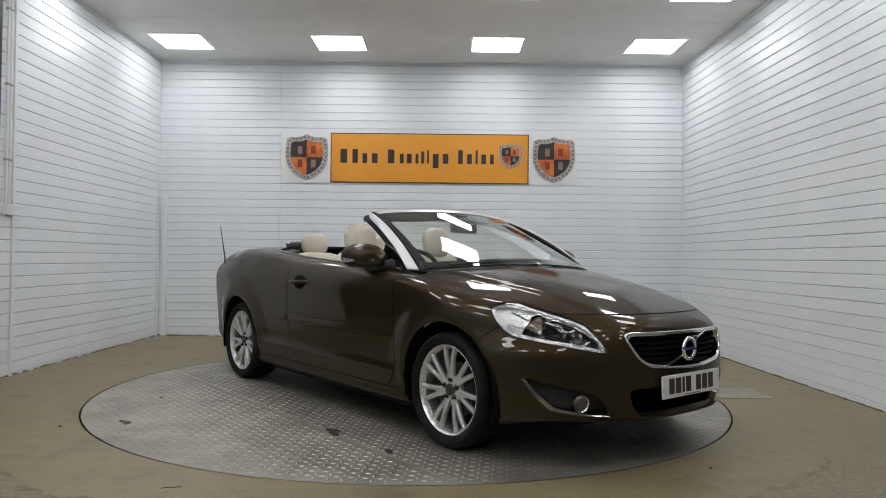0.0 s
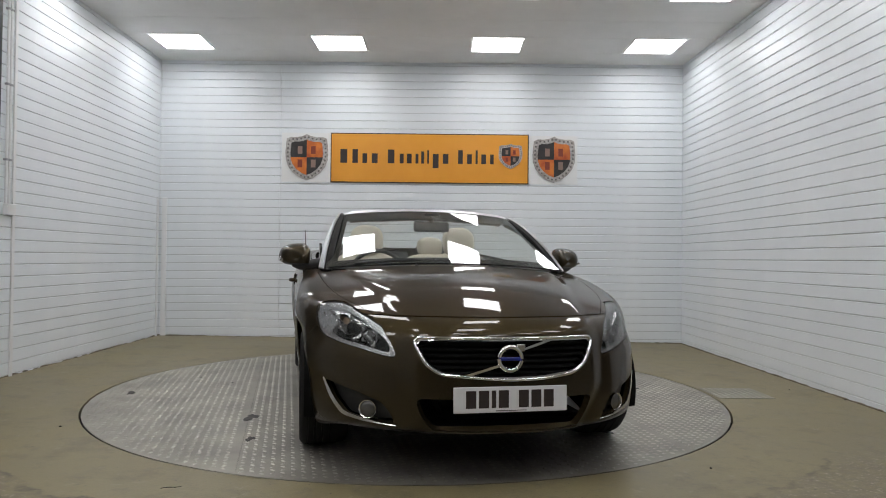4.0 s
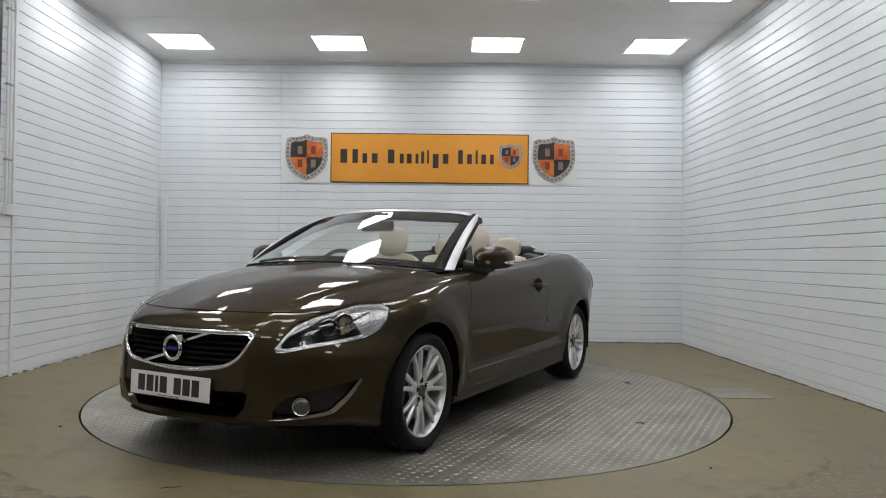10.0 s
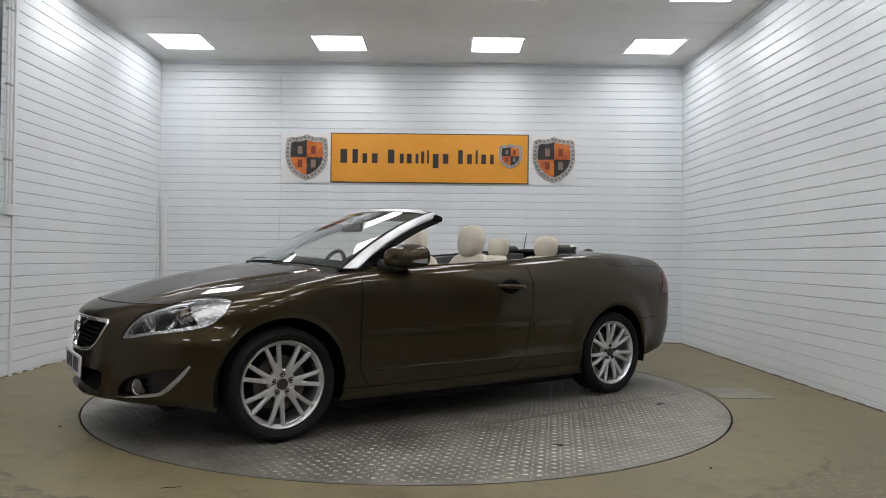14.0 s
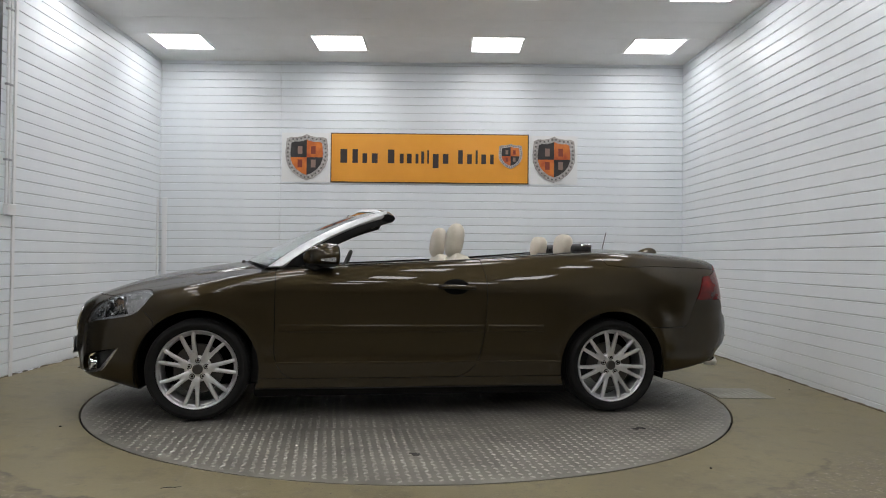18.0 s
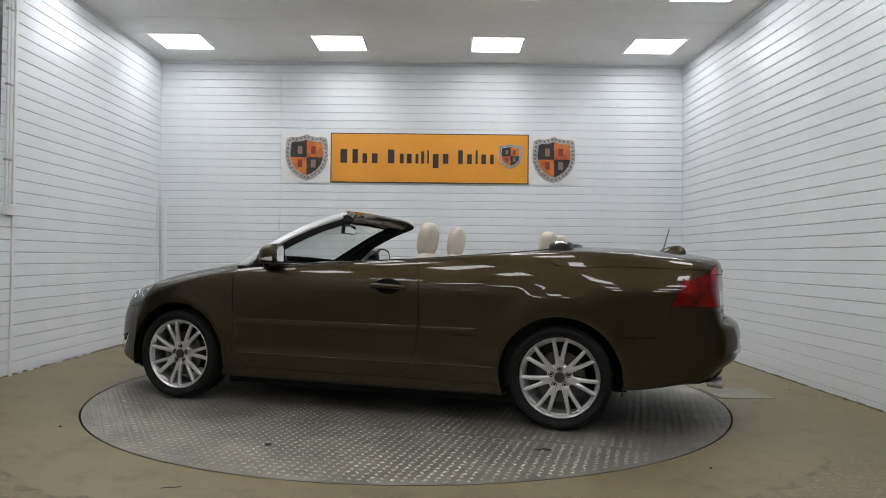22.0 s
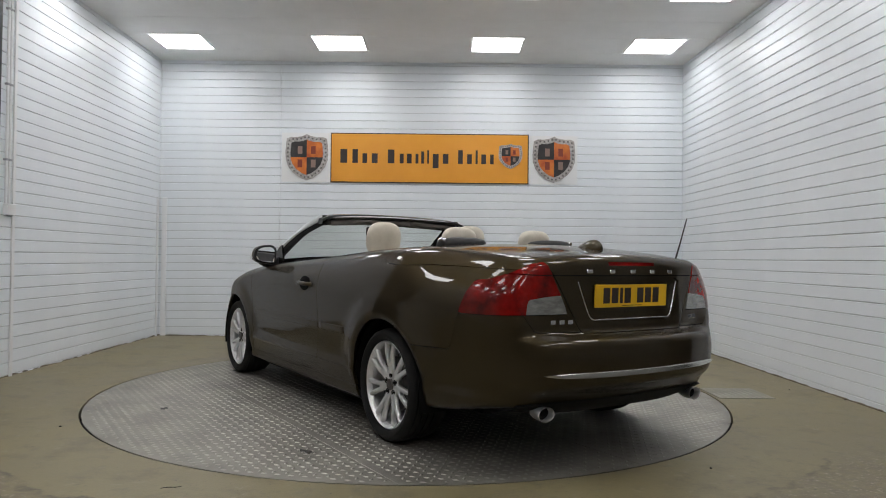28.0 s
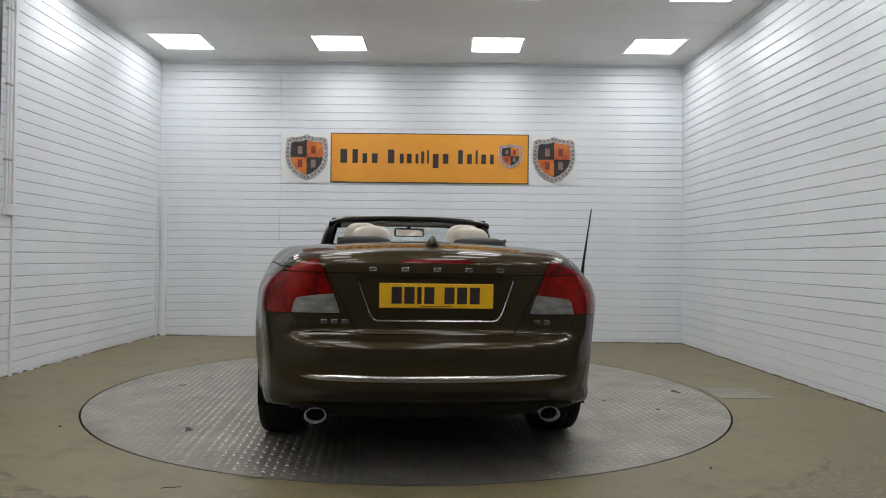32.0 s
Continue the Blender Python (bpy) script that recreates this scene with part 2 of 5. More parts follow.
def prism(bm, outline, d0, d1, plane="xz"):
    """An outline in a plane, drawn out along the third axis from d0 to d1."""
    def v(p, d):
        return bm.verts.new((p[0], d, p[1]) if plane == "xz" else (p[0], p[1], d) if plane == "xy" else (d, p[0], p[1]))
    a, b = [v(p, d0) for p in outline], [v(p, d1) for p in outline]
    n = len(outline)
    for i in range(n):
        bm.faces.new((a[i], a[(i + 1) % n], b[(i + 1) % n], b[i]))
    bm.faces.new(a)
    bm.faces.new(b[::-1])
    bmesh.ops.recalc_face_normals(bm, faces=bm.faces[:])


def tube(bm, points, radius, seg=10, closed=False):
    """A round bar along points; radius may be a list."""
    pts = [Vector(p) for p in points]
    rings = []
    n = len(pts)
    for i, p in enumerate(pts):
        a = pts[i - 1] if (i or closed) else pts[i]
        b = pts[(i + 1) % n] if (i < n - 1 or closed) else pts[i]
        d = (b - a).normalized()
        side = d.cross(Vector((0, 0, 1)))
        if side.length < 1e-3:
            side = d.cross(Vector((0, 1, 0)))
        side.normalize()
        up = side.cross(d)
        r = radius[i] if isinstance(radius, (list, tuple)) else radius
        rings.append([bm.verts.new(p + r * (math.cos(t) * side + math.sin(t) * up)) for t in (2 * math.pi * k / seg for k in range(seg))])
    for a, b in list(zip(rings, rings[1:])) + ([(rings[-1], rings[0])] if closed else []):
        for k in range(seg):
            j = (k + 1) % seg
            bm.faces.new((a[k], a[j], b[j], b[k]))
    if not closed:
        bm.faces.new(rings[0][::-1])
        bm.faces.new(rings[-1])
    return rings


def spline(pts, n):
    """n points of a smooth curve through pts (Catmull-Rom)."""
    p = np.array(pts, float)
    e = np.vstack([2 * p[0] - p[1], p, 2 * p[-1] - p[-2]])
    out = []
    for t in np.linspace(0, len(p) - 1, n):
        i = min(int(t), len(p) - 2)
        f = t - i
        a, b, c, d = e[i], e[i + 1], e[i + 2], e[i + 3]
        out.append(0.5 * (2 * b + (c - a) * f + (2 * a - 5 * b + 4 * c - d) * f ** 2 + (3 * b - a - 3 * c + d) * f ** 3))
    return np.array(out)


def thing(name, label, category, group="", at=None):
    ob = new(name)
    ob.empty_display_size = 0.1
    if at is not None:
        ob.matrix_basis = at
    return tagged(ob, label, category, group)


# ---- the room ----
def plank_mesh(length, height, depth=0.0115):
    """A cladding board along x, its face towards -y, with eased edges."""
    e = 0.005
    prof = [(0, 0.004), (-depth + 0.004, 0.004), (-depth, 0.004 + e), (-depth, height - e), (-depth + 0.004, height), (0, height)]
    me = bpy.data.meshes.new("plank")
    vs, fs = [], []
    for x in (0.0, length):
        vs += [(x, y, z) for y, z in prof]
    n = len(prof)
    for i in range(n):
        fs.append((i, (i + 1) % n, n + (i + 1) % n, n + i))
    fs += [tuple(range(n))[::-1], tuple(range(n, 2 * n))]
    me.from_pydata(vs, [], fs)
    me.update()
    me.materials.append(PVC)
    return me


def clad_wall(name, start, end, label, joints=(), pitch=BOARD):
    """A wall from start to end with its cladding on the room's side (to the right of the way from start to end)."""
    along = end - start
    length = along.length
    turn = math.degrees(math.atan2(along.y, along.x))
    bm = bmesh.new()
    box(bm, -0.0, length, 0.001, 0.12, BOARD_FOOT, WALL_TOP + 0.1)
    wall = link_mesh(name, bm, GROOVE, at=ROOM @ pose(start.x, start.y, 0, 0, 0, turn))
    tagged(wall, label, "wall", kind="structure")
    cuts = [0.0, *joints, length]
    meshes = {}
    for a, b in zip(cuts, cuts[1:]):
        run = round(b - a - 0.004, 3)
        z = BOARD_FOOT
        while z < WALL_TOP - 0.01:
            hgt = round(min(pitch, WALL_TOP - z), 3)
            if (run, hgt) not in meshes:
                meshes[run, hgt] = plank_mesh(run, hgt)
            ob = new("plank", meshes[run, hgt])
            ob.parent = wall
            ob.location = (a + 0.002, 0, z)
            z += pitch
    return wall


LEFT_END = Vector((-3.4955, 5.635, 0))
LEFT_DIR = (LEFT_END - BACK_L).normalized()
BEHIND = -3.5
clad_wall("wall_back", BACK_L, BACK_R, "white horizontal cladding boards behind the sign", joints=(1.50,))
left_near = BACK_L + LEFT_DIR * ((BACK_L.y - 5.46) / -LEFT_DIR.y)
right_near = Vector((3.050, 4.0, 0))
clad_wall("wall_left", left_near, BACK_L, "white horizontal plastic cladding boards with vertical joint trim", joints=((left_near - LEFT_END).length,))
clad_wall("wall_right", BACK_R, right_near, "glossy white horizontal plastic cladding boards")
HALL_L, HALL_R = -3.455, 3.056
# Unseen walls added to close the room; tones set by the car's reflections.
for name, x0, x1, y0, y1, m, text in (("wall_front", HALL_L, HALL_R, BEHIND - 0.12, BEHIND, DARK_WALL, "unseen dark wall added behind the camera to darken reflections"),
                                      ("wall_near_left", HALL_L - 0.12, HALL_L, BEHIND - 0.12, 4.20, PALE_WALL, "unseen pale wall, its tone guessed from the car's reflections"),
                                      # Both doors are unseen, assumed from dark patches mirrored in the car's side.
                                      ("assumed_door_2", HALL_L - 0.12, HALL_L - 0.03, 4.202, left_near.y - 0.002, DARK_WALL, "assumed dark side door, unseen, placed for the car's dark reflections"),
                                      ("wall_near_right", HALL_R, HALL_R + 0.12, BEHIND - 0.12, 3.4, GREY_WALL, "unseen grey wall, kept dim to limit fill light on the car"),
                                      ("assumed_door_1", HALL_R + 0.03, HALL_R + 0.12, 3.4, 3.998, DARK_WALL, "assumed dark side door, unseen, placed for the car's dark reflections")):
    bm = bmesh.new()
    box(bm, x0, x1, y0, y1, 0, WALL_TOP + 0.1)
    tagged(link_mesh(name, bm, m), text, "door" if "door" in name else "wall", kind="structure")


def floor_sheet():
    bm = bmesh.new()
    n = 160
    hole, mid, rim = [], [], []
    x0, x1, y0, y1 = -3.9, 3.3, BEHIND - 0.1, 9.1
    for i in range(n):
        a = 2 * math.pi * i / n
        c, s = math.cos(a), math.sin(a)
        r = TABLE_R + 0.013
        p = Vector((TABLE.x + r * c, TABLE.y + r * s, 0))
        hole.append(bm.verts.new(p))
        k = min(((x1 if c > 0 else x0) - TABLE.x) / c if abs(c) > 1e-6 else 99, ((y1 if s > 0 else y0) - TABLE.y) / s if abs(s) > 1e-6 else 99)
        rim.append(bm.verts.new((TABLE.x + k * c, TABLE.y + k * s, 0)))
        mid.append(bm.verts.new((p.x, p.y, -0.06)))
    for i in range(n):
        j = (i + 1) % n
        bm.faces.new((hole[i], rim[i], rim[j], hole[j]))
        bm.faces.new((mid[i], hole[i], hole[j], mid[j]))
    corners = [bm.verts.new((x, y, 0)) for x, y in ((x1, y1), (x0, y1), (x0, y0), (x1, y0))]
    for q in corners:
        dirs = sorted(range(n), key=lambda i: (rim[i].co - q.co).length)[:2]
        a, b = sorted(dirs)
        if (a, b) == (0, n - 1):
            a, b = b, a
        bm.faces.new((rim[a], q, rim[b]))
    bmesh.ops.recalc_face_normals(bm, faces=bm.faces[:])
    if sum(f.normal.z for f in bm.faces) < 0:
        bmesh.ops.reverse_faces(bm, faces=bm.faces[:])
    floor = link_mesh("floor", bm, FLOOR_MAT)
    tagged(floor, "worn beige painted concrete floor round the turntable", "floor", kind="structure")
    bm = bmesh.new()
    cyl(bm, TABLE_R + 0.03, TABLE_R + 0.03, 0.02, Matrix.Translation((TABLE.x, TABLE.y, -0.07)), 96)
    link_mesh("pit_base", bm, PIT, floor)


floor_sheet()

TILE_X, TILE_Y = 0.5935, 0.552
LIGHT_X = [-2.972 + 3 * TILE_X * k for k in range(4)]
LIGHT_Y = [-3 * TILE_Y * k for k in range(7)]


def ceiling_sheet():
    """Ceiling tiles, one mesh, left open where the light panels sit."""
    bm = bmesh.new()
    y = TILE_Y * 1.5
    while y > BEHIND - 7.9 - TILE_Y:
        x = LIGHT_X[0] - TILE_X * 2.5
        while x < 3.6:
            cx, cy = x + TILE_X / 2, y - TILE_Y / 2
            lit = any(abs(cx - lx) < 0.2 for lx in LIGHT_X) and any(abs(cy - ly) < 0.2 for ly in LIGHT_Y)
            if not lit:
                g = 0.002
                v = [bm.verts.new(p) for p in ((x + g * 0.1, y - g, 0), (x + g * 0.1, y - TILE_Y + g, 0), (x + TILE_X - g * 0.1, y - TILE_Y + g, 0), (x + TILE_X - g * 0.1, y - g, 0))]
                w = [bm.verts.new(q.co + Vector((0, 0, 0.058))) for q in v]
                bm.faces.new(v[::-1])
                for i in range(4):
                    bm.faces.new((v[i], v[(i + 1) % 4], w[(i + 1) % 4], w[i]))
            x += TILE_X
        y -= TILE_Y
    box(bm, -4.2, 3.7, BEHIND - 8.3, 1.25, 0.055, 0.16)
    bmesh.ops.recalc_face_normals(bm, faces=bm.faces[:])
    ob = link_mesh("ceiling", bm, CEIL_MAT, at=CEILING)
    tagged(ob, "white suspended ceiling of square tiles with flush light panels", "ceiling", kind="structure")


ceiling_sheet()


def ceiling_lights():
    light = thing("ceiling_light", "bright square white light panel set flush in the ceiling", "ceiling light", "ceiling light panels", CEILING @ pose(LIGHT_X[0], LIGHT_Y[0], 0))
    hx, hy = 0.276, 0.266
    bm = bmesh.new()
    for k in (1, -1):
        box(bm, -hx - 0.012, hx + 0.012, k * hy - (0.012 if k < 0 else 0), k * hy + (0.012 if k > 0 else 0), -0.004, 0.05)
        box(bm, k * hx - (0.012 if k < 0 else 0), k * hx + (0.012 if k > 0 else 0), -hy, hy, -0.004, 0.05)
    part("frame", bm, WHITE_TRIM, light)
    bm = bmesh.new()
    box(bm, -hx, hx, -hy, hy, 0.010, 0.016)
    part("diffuser", bm, GLOW, light, "glowing white diffuser")
    for ly in LIGHT_Y:
        for lx in LIGHT_X:
            if (lx, ly) != (LIGHT_X[0], LIGHT_Y[0]):
                copy_thing(light, CEILING @ pose(lx, ly, 0))


ceiling_lights()


def tread_mesh(plate, x0, x1, y0, y1, turn, z0, radius=None, shift=0.0, step=0.0475):
    """The raised bars of a chequer plate, each at right angles to its neighbours."""
    vs, fs = [], []
    shape = ((-0.0165, 0, 0), (-0.0075, -0.0082, 0), (0.0075, -0.0082, 0), (0.0165, 0, 0), (0.0075, 0.0082, 0), (-0.0075, 0.0082, 0), (-0.007, 0, 0.0036), (0.007, 0, 0.0036))
    for iy in range(int((y1 - y0 - 0.04) / step) + 1):
        y = y0 + 0.025 + iy * step
        for ix in range(int((x1 - x0) / step)):
            x = x0 + 0.025 + ix * step + shift
            if x > x1 - 0.02 or (radius and x * x + y * y > radius ** 2):
                continue
            ang = radians(turn if (ix + iy) % 2 else turn + 90)
            c, s = math.cos(ang), math.sin(ang)
            base = len(vs)
            vs += [(x + c * u - s * v, y + s * u + c * v, z + z0) for u, v, z in shape]
            fs += [tuple(base + i for i in f) for f in ((0, 1, 6), (1, 2, 7, 6), (2, 3, 7), (3, 4, 7), (4, 5, 6, 7), (5, 0, 6))]
    me = bpy.data.meshes.new("tread")
    me.from_pydata(vs, [], fs)
    me.materials.append(STEEL_TOP)
    tread = new("tread", me)
    tread.parent = plate
    return tagged(tread, "raised bars of chequer plate", kind="stuff")


def turntable():
    table = thing("turntable", "round chequer-plate steel turntable set flush in the floor", "turntable", at=pose(TABLE.x, TABLE.y, 0))
    bm = bmesh.new()
    cyl(bm, TABLE_R - 0.002, TABLE_R - 0.002, 0.05, Matrix.Translation((0, 0, -0.030)), 160)
    part("disc", bm, PIT, table)
    cuts = [-TABLE_R, -1.16, 0.02, 1.2, TABLE_R]
    rnd = random.Random(3)
    for k, (a, b) in enumerate(zip(cuts, cuts[1:])):
        bm = bmesh.new()
        n = 60
        lo, hi = a + 0.0008, b - 0.0008
        ys = np.linspace(lo, hi, n)
        top = [bm.verts.new((math.sqrt(max(TABLE_R ** 2 - y * y, 0)), y, 0)) for y in ys]
        bot = [bm.verts.new((-math.sqrt(max(TABLE_R ** 2 - y * y, 0)), y, 0)) for y in ys]
        for i in range(n - 1):
            quad = [bot[i], top[i], top[i + 1], bot[i + 1]]
            bm.faces.new(quad)
        bmesh.ops.remove_doubles(bm, verts=bm.verts[:], dist=1e-5)
        geo = bmesh.ops.extrude_face_region(bm, geom=bm.faces[:])
        bmesh.ops.translate(bm, vec=(0, 0, -0.005), verts=[v for v in geo["geom"] if isinstance(v, bmesh.types.BMVert)])
        bmesh.ops.recalc_face_normals(bm, faces=bm.faces[:])
        plate = part("plate", bm, STEEL, table)
        tread_mesh(plate, -TABLE_R, TABLE_R, lo, hi, 45 if k % 2 else -45, 0.0002, TABLE_R - 0.03, rnd.uniform(0, 0.04))
    blot = random.Random(11)
    for x, y, r in ((0.779, -1.146, 0.050), (1.299, -1.124, 0.028), (-0.133, -2.024, 0.035), (-0.75, -1.62, 0.012), (1.45, 0.9, 0.03), (-1.2, 1.35, 0.028), (0.2, 1.75, 0.022), (-0.45, -1.35, 0.012)):
        bm = bmesh.new()
        n = 22
        ph = [blot.uniform(0, 6.28) for _ in range(3)]
        rim = []
        for k in range(n):
            a = 2 * math.pi * k / n
            rr = r * (1 + 0.35 * math.sin(2 * a + ph[0]) + 0.25 * math.sin(3 * a + ph[1]) + 0.15 * math.sin(7 * a + ph[2]))
            rim.append((x + rr * 1.3 * math.cos(a), y + rr * 0.8 * math.sin(a)))
        prism(bm, rim, 0.0004, 0.0036, "xy")
        part("oil_mark", bm, OIL, table, "dark dried oil mark")
    return table


TURNTABLE = turntable()


def wall_frame(start, end, dist, z, off=0.0):
    """A pose on a wall: dist along it from its start, its face towards -y."""
    d = (end - start).normalized()
    turn = math.degrees(math.atan2(d.y, d.x))
    return ROOM @ Matrix.Translation(start + d * dist + Vector((0, 0, z))) @ pose(0, 0, 0, 0, 0, turn) @ Matrix.Translation((0, -off, 0))


def shield_outline(w, h):
    half = [(0.0, 0.50), (0.10, 0.46), (0.24, 0.435), (0.38, 0.44), (0.47, 0.40), (0.485, 0.28), (0.50, 0.12), (0.49, -0.05), (0.43, -0.20), (0.32, -0.33), (0.16, -0.44), (0.0, -0.50)]
    pts = half + [(-x, y) for x, y in half[-2:0:-1]]
    return [(x * w, y * h) for x, y in pts]


def clip_outline(pts, axis, keep_positive):
    """The part of an outline on one side of an axis."""
    out = []
    for a, b in zip(pts, pts[1:] + pts[:1]):
        sa, sb = (a[axis] if keep_positive else -a[axis]), (b[axis] if keep_positive else -b[axis])
        if sa >= 0:
            out.append(a)
        if sa * sb < 0:
            t = sa / (sa - sb)
            out.append((a[0] + t * (b[0] - a[0]), a[1] + t * (b[1] - a[1])))
    return out


def shield(parent, cx, cz, w, h, front):
    """A crest in four quarters with a chequered metal rim; plain bars stand for its letters."""
    bm = bmesh.new()
    prism(bm, [(cx + x, cz + z) for x, z in shield_outline(w, h)], front, front - 0.014)
    sh = part("shield", bm, SHIELD_RIM, parent, "crest with grey rim and orange and black quarters")
    inner = shield_outline(w * 0.76, h * 0.77)
    for right in (True, False):
        for top in (True, False):
            q = clip_outline(clip_outline(inner, 0, right), 1, top)
            bm = bmesh.new()
            prism(bm, [(cx + x, cz + z) for x, z in q], front - 0.014, front - 0.018)
            part("quarter", bm, CREST_ORANGE if right == top else CREST_BLACK, sh)
            bm = bmesh.new()
            lx, lz = cx + (0.155 if right else -0.155) * w, cz + (0.155 if top else -0.135) * h
            box(bm, lx - 0.055 * w, lx + 0.055 * w, front - 0.0195, front - 0.0181, lz - 0.085 * h, lz + 0.085 * h)
            part("letter_bar", bm, CREST_RED if not (right == top) else CREST_BROWN, sh)
    n = 64
    ring = rounded_path(shield_outline(w * 0.89, h * 0.895), n)
    for k, (x, z) in enumerate(ring):
        if k % 2:
            bm = bmesh.new()
            e = 0.0105 * w / 0.525
            box(bm, cx + x - e, cx + x + e, front - 0.0165, front - 0.0141, cz + z - e, cz + z + e)
            part("rim_stud", bm, CREST_GREY, sh)


def rounded_path(pts, n):
    """n places at even steps along a closed outline."""
    p = np.array(pts + pts[:1])
    d = np.concatenate([[0], np.cumsum(np.linalg.norm(np.diff(p, axis=0), axis=1))])
    t = np.linspace(0, d[-1], n, endpoint=False)
    return list(zip(np.interp(t, d, p[:, 0]), np.interp(t, d, p[:, 1])))


SHIELD_RIM = vary(mat("crest_rim", (0.35, 0.33, 0.31), 0.4, 0.3), (0.28, 0.26, 0.25), (0.50, 0.48, 0.46), 30.0)
CREST_ORANGE = vary(mat("crest_orange", (0.55, 0.13, 0.02), 0.35), (0.42, 0.07, 0.012), (0.68, 0.20, 0.03), 6.0)
CREST_BLACK = vary(mat("crest_black", (0.02, 0.02, 0.02), 0.35), (0.012, 0.011, 0.011), (0.035, 0.03, 0.03), 6.0)
CREST_GREY = mat("crest_stud", (0.14, 0.13, 0.125), 0.4)
CREST_RED = mat("crest_letter_pale", (0.24, 0.16, 0.13), 0.4)
CREST_BROWN = mat("crest_letter_dark", (0.22, 0.035, 0.015), 0.4)


def sign():
    at = wall_frame(BACK_L, BACK_R, 0.0, 0.0, 0.013)
    board = thing("sign", "orange wall sign with dark bars between two white crest panels", "sign", at=at)
    for name, a, b, z0, z1 in (("crest_panel", 1.518, 2.120, 1.931, 2.540), ("crest_panel", 4.573, 5.173, 1.931, 2.530)):
        bm = bmesh.new()
        box(bm, a, b, -0.008, 0.0, z0, z1)
        p = part(name, bm, PANEL_WHITE, board, "white panel with a crest")
        shield(p, 1.829 if a < 2 else 4.881, 2.234, 0.528, 0.570, -0.0081)
    bm = bmesh.new()
    box(bm, 2.123, 4.569, -0.016, 0.0, 1.928, 2.543)
    part("border", bm, INK, board, "black sign border")
    bm = bmesh.new()
    box(bm, 2.135, 4.557, -0.020, -0.0161, 1.940, 2.531)
    face = part("sign_face", bm, ORANGE, board, "orange sign face")
    shield(face, 4.344, 2.270, 0.294, 0.308, -0.0201)
    # one plain bar a character: width, the gap after it, rise and hang
    cap, low, z0 = 0.170, 0.120, 2.171
    words = [[(0.133, 0.021, cap, 0), (0.105, 0.021, cap, 0), (0.091, 0.021, low, 0), (0.112, 0.084, low, 0)],
             [(0.126, 0.028, cap, 0), (0.077, 0.010, low, 0), (0.091, 0.021, low, 0), (0.056, 0.014, low, 0), (0.056, 0.021, 0.15, 0), (0.036, 0.021, 0.165, 0), (0.112, 0.014, low, 0.055), (0.105, 0.084, low, 0)],
             [(0.091, 0.021, cap, 0), (0.091, 0.021, low, 0), (0.042, 0.021, cap, 0), (0.091, 0.021, low, 0), (0.070, 0.0, low, 0)]]
    x = 2.223
    for wide, gap, rise, hang in words[0] + words[1] + words[2]:
        bm = bmesh.new()
        box(bm, x + wide * 0.16, x + wide * 0.80, -0.0212, -0.0201, z0 - hang, z0 + rise)
        part("text_bar", bm, INK, face)
        x += wide + gap


